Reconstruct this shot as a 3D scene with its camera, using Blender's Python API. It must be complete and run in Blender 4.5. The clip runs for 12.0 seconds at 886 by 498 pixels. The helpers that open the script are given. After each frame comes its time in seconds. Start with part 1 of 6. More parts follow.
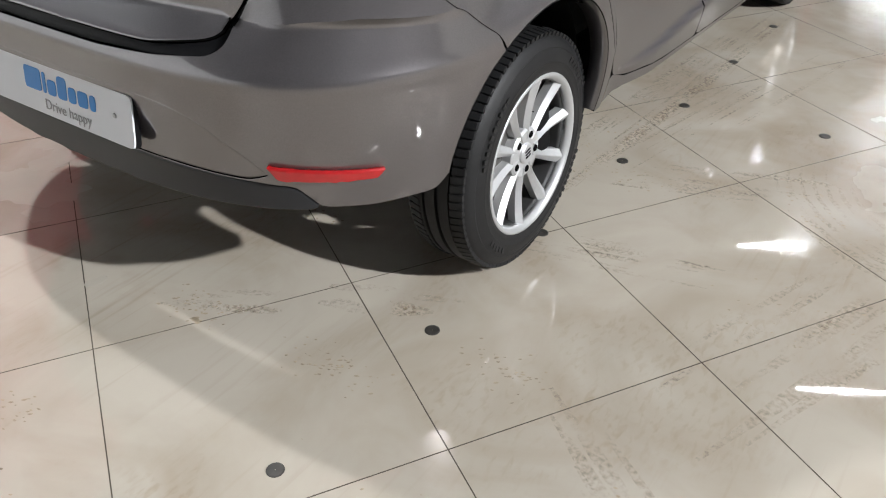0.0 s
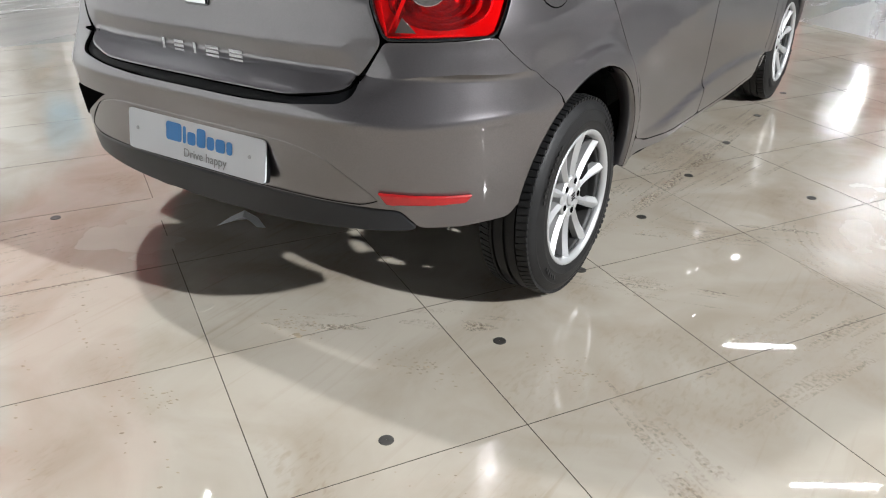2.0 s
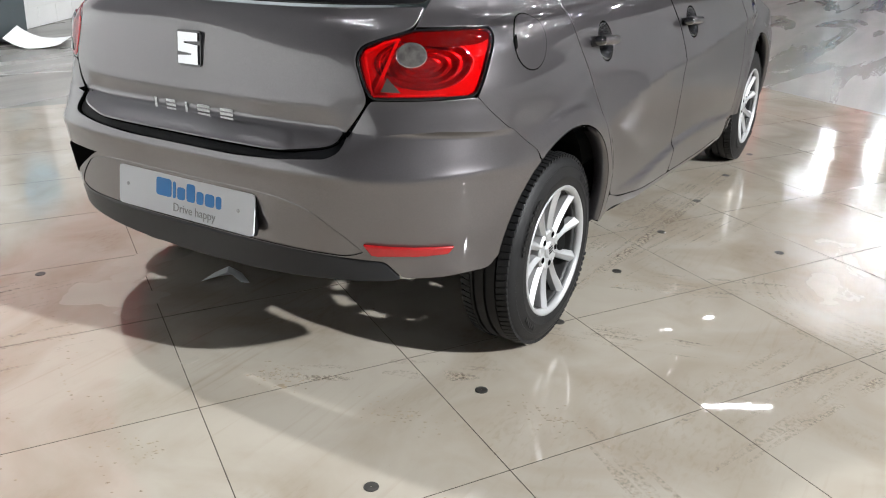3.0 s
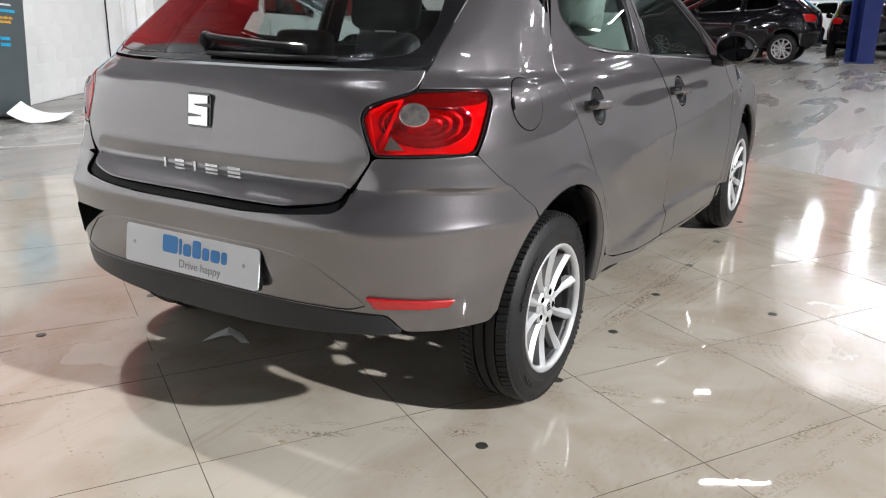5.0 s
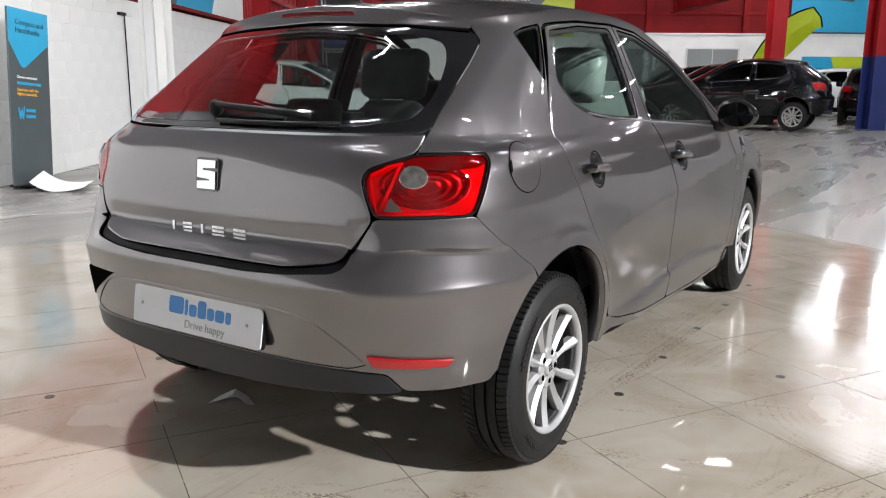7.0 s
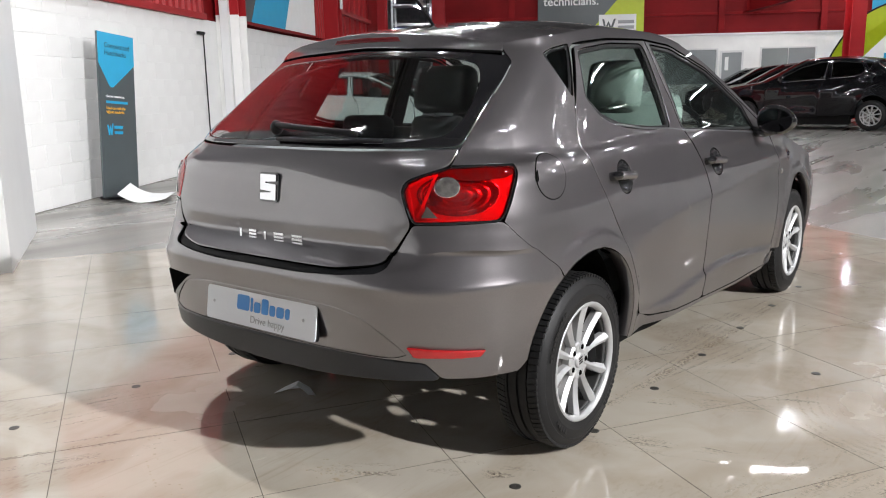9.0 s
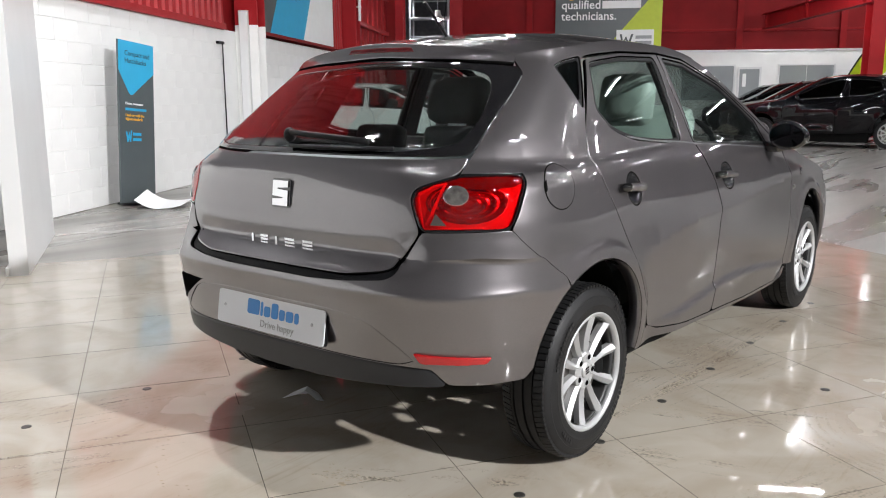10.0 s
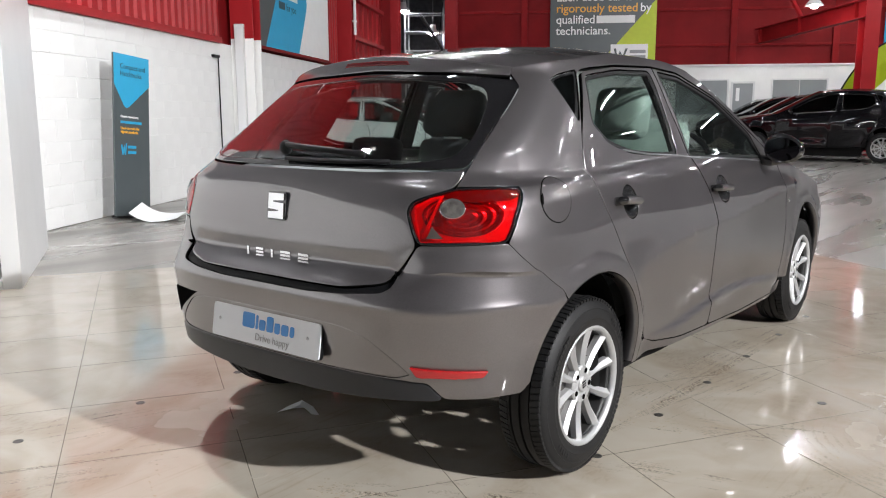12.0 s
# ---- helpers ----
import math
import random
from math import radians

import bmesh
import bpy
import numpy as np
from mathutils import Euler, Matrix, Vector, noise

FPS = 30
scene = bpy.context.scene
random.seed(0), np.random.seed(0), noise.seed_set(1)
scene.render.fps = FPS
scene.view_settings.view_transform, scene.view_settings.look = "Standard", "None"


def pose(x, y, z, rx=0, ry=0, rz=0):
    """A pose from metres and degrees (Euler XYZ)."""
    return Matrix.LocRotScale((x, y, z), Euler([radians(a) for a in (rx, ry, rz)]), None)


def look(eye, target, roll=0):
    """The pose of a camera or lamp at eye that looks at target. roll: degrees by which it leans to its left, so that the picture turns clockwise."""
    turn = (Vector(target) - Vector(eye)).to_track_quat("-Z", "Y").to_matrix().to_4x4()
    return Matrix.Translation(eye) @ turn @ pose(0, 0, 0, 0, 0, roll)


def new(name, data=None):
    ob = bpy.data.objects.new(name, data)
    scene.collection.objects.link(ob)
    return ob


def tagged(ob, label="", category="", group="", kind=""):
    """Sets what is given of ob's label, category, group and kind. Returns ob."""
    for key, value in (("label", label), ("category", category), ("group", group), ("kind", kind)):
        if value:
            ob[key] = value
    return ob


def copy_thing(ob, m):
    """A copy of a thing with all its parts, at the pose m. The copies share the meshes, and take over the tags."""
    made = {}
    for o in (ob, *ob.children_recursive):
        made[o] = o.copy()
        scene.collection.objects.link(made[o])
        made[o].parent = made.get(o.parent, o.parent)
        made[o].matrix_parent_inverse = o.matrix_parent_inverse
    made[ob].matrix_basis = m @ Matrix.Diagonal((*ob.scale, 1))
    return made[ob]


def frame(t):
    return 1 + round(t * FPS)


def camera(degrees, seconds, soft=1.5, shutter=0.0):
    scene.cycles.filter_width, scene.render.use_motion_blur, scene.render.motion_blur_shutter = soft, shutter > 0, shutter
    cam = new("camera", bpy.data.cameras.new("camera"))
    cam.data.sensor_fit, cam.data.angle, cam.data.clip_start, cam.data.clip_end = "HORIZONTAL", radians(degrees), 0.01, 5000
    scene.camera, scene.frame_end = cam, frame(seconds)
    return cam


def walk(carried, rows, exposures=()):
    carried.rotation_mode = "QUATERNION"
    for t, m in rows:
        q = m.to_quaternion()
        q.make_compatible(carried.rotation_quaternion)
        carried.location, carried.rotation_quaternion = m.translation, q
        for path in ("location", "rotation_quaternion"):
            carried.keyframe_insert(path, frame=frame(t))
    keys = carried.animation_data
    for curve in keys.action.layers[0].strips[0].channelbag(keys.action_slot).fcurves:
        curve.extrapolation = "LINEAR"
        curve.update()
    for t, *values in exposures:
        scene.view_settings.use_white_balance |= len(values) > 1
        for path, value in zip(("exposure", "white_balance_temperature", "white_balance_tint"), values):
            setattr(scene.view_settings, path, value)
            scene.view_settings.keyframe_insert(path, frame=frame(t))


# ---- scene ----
cam = camera(57.2, 12.0, soft=1.1)
PATH = [
    (0, (1.604, -1.528, 1.205), (0.662, -0.178, 0.068), -0.2),
    (0.5, (1.64, -1.656, 1.207), (0.675, -0.286, 0.116), 0.2),
    (1, (1.632, -1.786, 1.207), (0.657, -0.387, 0.162), 0.0),
    (1.5, (1.637, -1.911, 1.198), (0.652, -0.458, 0.241), 0.1),
    (2, (1.66, -2.007, 1.199), (0.676, -0.513, 0.306), 0.2),
    (2.5, (1.671, -2.062, 1.206), (0.7, -0.527, 0.37), 0.1),
    (3, (1.688, -2.078, 1.197), (0.716, -0.499, 0.447), 0.7),
    (5, (1.704, -2.143, 1.159), (0.713, -0.503, 0.587), 0.8),
    (5.5, (1.714, -2.142, 1.155), (0.719, -0.487, 0.633), 0.9),
    (6, (1.717, -2.144, 1.148), (0.72, -0.47, 0.698), 1.2),
    (6.5, (1.724, -2.143, 1.14), (0.7, -0.477, 0.719), 0.8),
    (8.5, (1.95, -2.255, 1.196), (0.81, -0.661, 0.794), -0.5),
    (9, (1.986, -2.287, 1.188), (0.789, -0.735, 0.792), -1.1),
    (9.5, (2.005, -2.294, 1.183), (0.778, -0.762, 0.798), -1.1),
    (10, (2.015, -2.296, 1.179), (0.787, -0.761, 0.813), -0.3),
    (10.5, (2.009, -2.293, 1.178), (0.782, -0.755, 0.82), -0.1),
    (11, (2.003, -2.292, 1.175), (0.778, -0.751, 0.827), -0.1),
    (11.5, (2.005, -2.291, 1.177), (0.78, -0.747, 0.836), -0.3),
    (12, (2.007, -2.293, 1.177), (0.785, -0.745, 0.843), -0.2),
]
EXPOSURES = [(0.0, 0.44, 6450, 9), (2.5, 0.48, 6450, 8), (5.0, 0.54, 6520, 10), (9.0, 0.46, 6600, 10.5), (12.0, 0.47, 6600, 10.5)]
walk(cam, [(t, look(eye, target, roll)) for t, eye, target, roll in PATH], EXPOSURES)

# ---------------------------------------------------------------- light
world = bpy.data.worlds.new("world")
scene.world = world
world.use_nodes = True
world.node_tree.nodes["Background"].inputs["Color"].default_value = (0.8, 0.85, 0.9, 1)
world.node_tree.nodes["Background"].inputs["Strength"].default_value = 0.05

TUBE_GLOW, BAY_GLOW, KEY_WATTS, OVERHEAD_WATTS = 122.0, 400.0, 1300.0, 195.0


# ---------------------------------------------------------------- materials
def material(name, colour=(0.5, 0.5, 0.5), rough=0.5, metal=0.0, coat=0.0, coat_rough=0.05, vary=0.0, scale=6.0,
             fine=0.0, fine_scale=150.0, bump=0.0, bump_scale=80.0, glow=None, glow_power=0.0, spec=0.5):
    m = bpy.data.materials.new(name)
    m.use_nodes = True
    nt = m.node_tree
    bsdf = nt.nodes["Principled BSDF"]
    bsdf.inputs["Base Color"].default_value = (*colour, 1)
    bsdf.inputs["Roughness"].default_value = rough
    bsdf.inputs["Metallic"].default_value = metal
    bsdf.inputs["Coat Weight"].default_value = coat
    bsdf.inputs["Coat Roughness"].default_value = coat_rough
    bsdf.inputs["Specular IOR Level"].default_value = spec
    coords = nt.nodes.new("ShaderNodeTexCoord")

    def noise_node(sc, detail=4.0):
        n = nt.nodes.new("ShaderNodeTexNoise")
        n.inputs["Scale"].default_value, n.inputs["Detail"].default_value = sc, detail
        nt.links.new(coords.outputs["Object"], n.inputs["Vector"])
        return n

    if vary or fine:
        mix = nt.nodes.new("ShaderNodeMix")
        mix.data_type, mix.blend_type = "RGBA", "MULTIPLY"
        mix.inputs[0].default_value = 1.0
        mix.inputs[6].default_value = (*colour, 1)
        ramp = nt.nodes.new("ShaderNodeMapRange")
        ramp.inputs["To Min"].default_value, ramp.inputs["To Max"].default_value = 1 - vary, 1 + vary
        ramp.inputs["From Min"].default_value, ramp.inputs["From Max"].default_value = 0.3, 0.7
        nt.links.new(noise_node(scale).outputs["Fac"], ramp.inputs["Value"])
        last = ramp.outputs["Result"]
        if fine:
            small = nt.nodes.new("ShaderNodeMapRange")
            small.inputs["To Min"].default_value, small.inputs["To Max"].default_value = 1 - fine, 1 + fine
            small.inputs["From Min"].default_value, small.inputs["From Max"].default_value = 0.3, 0.7
            nt.links.new(noise_node(fine_scale, 2.0).outputs["Fac"], small.inputs["Value"])
            both = nt.nodes.new("ShaderNodeMath")
            both.operation = "MULTIPLY"
            nt.links.new(last, both.inputs[0])
            nt.links.new(small.outputs["Result"], both.inputs[1])
            last = both.outputs[0]
        nt.links.new(last, mix.inputs[7])
        nt.links.new(mix.outputs[2], bsdf.inputs["Base Color"])
    if bump:
        b = nt.nodes.new("ShaderNodeBump")
        b.inputs["Strength"].default_value, b.inputs["Distance"].default_value = bump, 0.01
        nt.links.new(noise_node(bump_scale).outputs["Fac"], b.inputs["Height"])
        nt.links.new(b.outputs["Normal"], bsdf.inputs["Normal"])
    if glow:
        bsdf.inputs["Emission Color"].default_value = (*glow, 1)
        bsdf.inputs["Emission Strength"].default_value = glow_power
    return m


def glass_material(name, tint, ior=1.5, rough=0.0):
    m = bpy.data.materials.new(name)
    m.use_nodes = True
    nt = m.node_tree
    nt.nodes.remove(nt.nodes["Principled BSDF"])
    clear, gloss = nt.nodes.new("ShaderNodeBsdfTransparent"), nt.nodes.new("ShaderNodeBsdfGlossy")
    clear.inputs["Color"].default_value = (*tint, 1)
    gloss.inputs["Roughness"].default_value = rough
    facing, mix = nt.nodes.new("ShaderNodeLayerWeight"), nt.nodes.new("ShaderNodeMixShader")
    facing.inputs["Blend"].default_value = 0.5
    power, ranged = nt.nodes.new("ShaderNodeMath"), nt.nodes.new("ShaderNodeMapRange")
    power.operation = "POWER"
    power.inputs[1].default_value = 4.0
    ranged.inputs["To Min"].default_value = ((ior - 1) / (ior + 1)) ** 2 + 0.02
    nt.links.new(facing.outputs["Facing"], power.inputs[0])
    nt.links.new(power.outputs[0], ranged.inputs["Value"])
    nt.links.new(ranged.outputs["Result"], mix.inputs[0])
    nt.links.new(clear.outputs[0], mix.inputs[1])
    nt.links.new(gloss.outputs[0], mix.inputs[2])
    nt.links.new(mix.outputs[0], nt.nodes["Material Output"].inputs["Surface"])
    return m


def paint_material(name, colour, metal=0.55, rough=0.38, coat=1.0):
    """Metallic car paint under lacquer, with flakes and a film of dust."""
    m = material(name, colour, rough, metal, coat=coat, coat_rough=0.03, vary=0.06, scale=3.0, fine=0.24, fine_scale=800.0)
    nt = m.node_tree
    bsdf = nt.nodes["Principled BSDF"]
    n, r = nt.nodes.new("ShaderNodeTexNoise"), nt.nodes.new("ShaderNodeMapRange")
    n.inputs["Scale"].default_value, n.inputs["Detail"].default_value = 5.0, 6.0
    r.inputs["To Min"].default_value, r.inputs["To Max"].default_value = 0.0, 0.012
    nt.links.new(nt.nodes["Texture Coordinate"].outputs["Object"], n.inputs["Vector"])
    nt.links.new(n.outputs["Fac"], r.inputs["Value"])
    nt.links.new(r.outputs["Result"], bsdf.inputs["Coat Roughness"])
    bsdf.inputs["Coat IOR"].default_value = 1.88
    bsdf.inputs["Specular Tint"].default_value = (0.25, 0.25, 0.26, 1)
    return m


def floor_material(name, colour, dirt, rough, tile=False, scuff=0.5):
    """Polished floor with cloudy marbling, brown scuffs and drag marks, and uneven gloss."""
    m = bpy.data.materials.new(name)
    m.use_nodes = True
    nt = m.node_tree
    bsdf = nt.nodes["Principled BSDF"]
    geo = nt.nodes.new("ShaderNodeNewGeometry")

    def noise_at(sc, detail, squash=(1, 1, 1), turn=0.0, dist=0.0):
        mp, n = nt.nodes.new("ShaderNodeMapping"), nt.nodes.new("ShaderNodeTexNoise")
        mp.inputs["Scale"].default_value = squash
        mp.inputs["Rotation"].default_value = (0, 0, turn)
        n.inputs["Scale"].default_value, n.inputs["Detail"].default_value, n.inputs["Distortion"].default_value = sc, detail, dist
        nt.links.new(geo.outputs["Position"], mp.inputs["Vector"])
        nt.links.new(mp.outputs[0], n.inputs["Vector"])
        return n.outputs["Fac"]

    def ranged(sock, a, b, lo, hi):
        r = nt.nodes.new("ShaderNodeMapRange")
        for key, v in (("From Min", a), ("From Max", b), ("To Min", lo), ("To Max", hi)):
            r.inputs[key].default_value = v
        nt.links.new(sock, r.inputs["Value"])
        return r.outputs["Result"]

    def math_node(op, a, b):
        n = nt.nodes.new("ShaderNodeMath")
        n.operation = op
        for i, v in enumerate((a, b)):
            if isinstance(v, float):
                n.inputs[i].default_value = v
            else:
                nt.links.new(v, n.inputs[i])
        return n.outputs[0]

    def mixed(fac, a, b):
        n = nt.nodes.new("ShaderNodeMix")
        n.data_type = "RGBA"
        nt.links.new(fac, n.inputs[0])
        for i, v in ((6, a), (7, b)):
            if isinstance(v, tuple):
                n.inputs[i].default_value = (*v, 1)
            else:
                nt.links.new(v, n.inputs[i])
        return n.outputs[2]

    cloud = ranged(noise_at(2.2, 5, dist=0.6), 0.32, 0.68, 0.0, 1.0)
    colour2 = tuple(c * 0.86 for c in colour)
    base = mixed(cloud, colour, colour2)
    if not tile:
        streak = ranged(noise_at(2.2, 6, (1, 0.10, 1), 0.95, 0.6), 0.40, 0.66, 0.0, 1.0)
        base = mixed(streak, tuple(c * 0.76 for c in colour), tuple(c * 1.20 for c in colour))
    if tile:
        info = nt.nodes.new("ShaderNodeObjectInfo")
        base = mixed(ranged(info.outputs["Random"], 0, 1, 0.0, 0.35), base, tuple(c * 0.84 for c in colour))
    # scuffs: patches in which fine streaky specks gather
    where = ranged(noise_at(2.3, 5, dist=0.8), 0.53, 0.66, 0.0, 1.0)
    specks = ranged(noise_at(70.0, 6, (1, 0.4, 1), 0.9, 0.6), 0.50, 0.75, 0.0, 0.40)
    marks = math_node("MULTIPLY", where, specks) if tile else math_node("MULTIPLY", specks, 1.0)
    drag_where = ranged(noise_at(0.9, 2, turn=0.4), 0.52, 0.62, 0.0, 1.0)
    drag = ranged(noise_at(55.0, 6, (1, 0.05, 1), -0.35, 0.3), 0.55, 0.75, 0.0, 0.35)
    drags = math_node("MULTIPLY", drag_where, drag)
    film = ranged(noise_at(2.4, 7, dist=1.2), 0.42, 0.72, 0.0, 0.50) if tile else ranged(noise_at(1.3, 8, (1, 0.22, 1), 0.95, 0.4), 0.30, 0.75, 0.0, 0.7)
    if tile:
        # walked-in brown dirt beside the car
        axes = nt.nodes.new("ShaderNodeSeparateXYZ")
        nt.links.new(geo.outputs["Position"], axes.inputs[0])
        trodden = ranged(math_node("ADD", axes.outputs["X"], math_node("MULTIPLY", noise_at(1.7, 6, dist=0.6), 1.4)), 1.1, 2.2, 0.0, 1.0)
        film = math_node("ADD", film, math_node("MULTIPLY", math_node("MULTIPLY", trodden, ranged(axes.outputs["Y"], -0.1, 1.0, 0.0, 1.0)), ranged(noise_at(5.0, 8, dist=1.0), 0.32, 0.68, 0.05, 0.45)))
    dirt_all = math_node("MINIMUM", math_node("ADD", math_node("MAXIMUM", marks, drags), film), 1.0)
    dirt_all = math_node("MULTIPLY", dirt_all, scuff)
    nt.links.new(mixed(dirt_all, base, dirt), bsdf.inputs["Base Color"])
    gloss = ranged(noise_at(2.6, 7, dist=0.9), 0.50, 0.56, rough, rough * 5.0) if tile else ranged(noise_at(2.0, 5, (1, 0.15, 1), 0.95, 0.8), 0.35, 0.7, rough * 0.7, rough * 1.5)
    if tile:
        # the far half of the tiles has lost its polish
        far = ranged(math_node("ADD", axes.outputs["Y"], math_node("MULTIPLY", noise_at(1.6, 5), 1.6)), 1.1, 2.3, 0.0, 0.09)
        aside = ranged(math_node("ADD", axes.outputs["X"], math_node("MULTIPLY", noise_at(1.4, 5), 1.2)), 1.0, -0.3, 0.0, 0.10)
        damp = ranged(noise_at(3.4, 8, (1, 0.6, 1), 0.9, 1.4), 0.44, 0.52, 0.45, 1.0)
        worn = math_node("MULTIPLY", math_node("MAXIMUM", far, aside), damp)
        gloss = math_node("ADD", gloss, worn)
        walked = math_node("MULTIPLY", ranged(math_node("ADD", axes.outputs["X"], math_node("MULTIPLY", noise_at(3.0, 5), 0.6)), 1.45, 1.70, 0.0, 1.0),
                           ranged(math_node("ADD", axes.outputs["Y"], math_node("MULTIPLY", noise_at(2.0, 5), 0.6)), 0.65, 0.95, 0.0, 0.20))
        walked = math_node("MULTIPLY", walked, ranged(axes.outputs["Y"], 1.3, 1.9, 1.0, 0.15))
        gloss = math_node("ADD", gloss, walked)
    nt.links.new(math_node("ADD", gloss, math_node("MULTIPLY", dirt_all, 0.05 if tile else 0.2)), bsdf.inputs["Roughness"])
    b = nt.nodes.new("ShaderNodeBump")
    b.inputs["Strength"].default_value, b.inputs["Distance"].default_value = 0.004, 0.01
    nt.links.new(noise_at(9.0, 4), b.inputs["Height"])
    fine = nt.nodes.new("ShaderNodeBump")
    fine.inputs["Strength"].default_value, fine.inputs["Distance"].default_value = 0.009, 0.01
    nt.links.new(noise_at(42.0, 3, (1, 0.45, 1), 0.9), fine.inputs["Height"])
    nt.links.new(b.outputs["Normal"], fine.inputs["Normal"])
    nt.links.new(fine.outputs["Normal"], bsdf.inputs["Normal"])
    bsdf.inputs["Specular IOR Level"].default_value = 0.55 if tile else 0.30
    bsdf.inputs["Coat Weight"].default_value = 0.18 if tile else 0.0
    bsdf.inputs["Coat IOR"].default_value = 1.5
    nt.links.new(gloss, bsdf.inputs["Coat Roughness"])
    return m


M_TILE = floor_material("polished_tile", (0.455, 0.412, 0.350), (0.21, 0.145, 0.085), 0.004, tile=True, scuff=0.75)
M_CONCRETE = floor_material("polished_concrete", (0.27, 0.264, 0.248), (0.13, 0.115, 0.09), 0.26, scuff=0.45)
M_WET = material("wet_tile", (0.42, 0.385, 0.33), 0.02, vary=0.05, scale=5, bump=0.01, bump_scale=20)
M_DIRT = material("dried_dirt", (0.27, 0.215, 0.15), 0.8, vary=0.35, scale=40)
M_GROUT = material("grout", (0.07, 0.055, 0.04), 0.9, vary=0.3)
M_WHITE = material("white_wall_paint", (0.87, 0.87, 0.86), 0.55, vary=0.05, scale=1.5, bump=0.15, bump_scale=60)
M_FAR_WALL = material("far_wall_paint", (0.11, 0.11, 0.115), 0.6, vary=0.1, scale=0.8)
M_SIDE_WALL = material("side_wall_paint", (0.82, 0.82, 0.81), 0.6, vary=0.1, scale=0.8)
M_PANEL = material("white_panel", (0.74, 0.745, 0.75), 0.32, vary=0.03, scale=2.0)
M_RED = material("red_steel_paint", (0.33, 0.010, 0.014), 0.5, vary=0.10, scale=2.0, bump=0.05, spec=0.3)
M_RED_DARK = material("dark_red_paint", (0.20, 0.006, 0.008), 0.6, vary=0.14, scale=1.2, bump=0.05, spec=0.15)
M_RED_BACK = material("red_back_wall_paint", (0.24, 0.007, 0.009), 0.6, vary=0.12, scale=2.0, spec=0.15)
M_BLUE = material("blue_steel_paint", (0.02, 0.035, 0.16), 0.4, vary=0.12, scale=3.0)
M_CEILING = material("ceiling_sheet", (0.05, 0.05, 0.052), 0.7, vary=0.2, scale=1.0)
M_STEEL = material("galvanised_steel", (0.42, 0.43, 0.45), 0.4, 0.8, vary=0.15)
M_NAVY = material("navy_fabric", (0.015, 0.025, 0.09), 0.7)
M_SIGN_GREY = material("sign_grey", (0.07, 0.085, 0.09), 0.35, vary=0.04)
M_SIGN_BLUE = material("sign_blue", (0.015, 0.36, 0.62), 0.35, vary=0.03)
M_SIGN_WHITE = material("sign_white", (0.85, 0.86, 0.86), 0.4, vary=0.02)
M_SIGN_YELLOW = material("sign_yellow", (0.85, 0.42, 0.04), 0.4)
M_LIME = material("sign_lime", (0.52, 0.62, 0.02), 0.45, vary=0.04)
M_INK = material("ink", (0.02, 0.05, 0.07), 0.5)
M_PLATE_BLUE = material("plate_blue", (0.02, 0.22, 0.60), 0.4)
M_PLATE_GREY = material("plate_grey", (0.30, 0.31, 0.32), 0.4)
M_PLATE = material("plate_white", (0.72, 0.74, 0.78), 0.25, vary=0.02)
M_OFFICE_GLASS = material("office_glass", (0.30, 0.32, 0.33), 0.12, vary=0.1, scale=0.7)
M_TUBE = material("lamp_tube", (0.9, 0.9, 0.9), 0.4, glow=(0.94, 0.97, 1.0), glow_power=TUBE_GLOW)
M_BAY = material("lamp_lens", (0.9, 0.9, 0.9), 0.4, glow=(0.96, 0.97, 1.0), glow_power=BAY_GLOW)
M_LAMP_BODY = material("lamp_housing", (0.6, 0.6, 0.6), 0.4)
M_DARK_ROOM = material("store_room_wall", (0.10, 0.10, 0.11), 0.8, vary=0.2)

M_PAINT = paint_material("grey_metallic_paint", (0.146, 0.136, 0.141), 0.78, 0.31)
M_BLACK_PAINT = paint_material("black_metallic_paint", (0.003, 0.003, 0.004), 0.0, 0.25, 0.30)
M_BLACK_PAINT.node_tree.nodes["Principled BSDF"].inputs["Specular IOR Level"].default_value = 0.12
M_WINE_PAINT = paint_material("wine_red_paint", (0.012, 0.002, 0.003), 0.0, 0.3, 0.4)
M_WHITE_PAINT = paint_material("white_car_paint", (0.72, 0.73, 0.74), 0.0, 0.35)
M_TRIM = material("black_plastic", (0.006, 0.006, 0.007), 0.5, vary=0.15, scale=8, bump=0.06, bump_scale=500, spec=0.15)
M_VALANCE = material("charcoal_plastic", (0.019, 0.020, 0.023), 0.42, vary=0.2, scale=5, bump=0.08, bump_scale=400, spec=0.35)
M_GLOSS_BLACK = material("gloss_black", (0.006, 0.006, 0.007), 0.06, coat=1.0)
M_RUBBER = material("tyre_rubber", (0.0085, 0.0085, 0.009), 0.55, vary=0.25, scale=20, bump=0.06, bump_scale=300, spec=0.28)
M_ALLOY = material("silver_alloy", (0.46, 0.465, 0.47), 0.42, 0.55, vary=0.05, scale=15)
# barrel colour holds brake dust and the shade behind the spokes
M_BARREL_SHADE = material("dusty_shaded_barrel", (0.05, 0.05, 0.05), 0.5, 0.5, vary=0.3, scale=12)
M_CHROME = material("chrome", (0.75, 0.76, 0.78), 0.10, 1.0)
M_MIRROR = material("mirror_glass", (0.05, 0.05, 0.055), 0.03, 1.0)
M_SATIN = material("satin_trim", (0.16, 0.16, 0.17), 0.3, 0.7)
M_DISC = material("brake_disc", (0.22, 0.21, 0.20), 0.4, 0.9)
M_CAP = material("tarnished_cap", (0.040, 0.037, 0.033), 0.55, 0.2, vary=0.3, scale=60)
M_UNDER = material("underbody", (0.008, 0.008, 0.008), 0.95, spec=0.05)
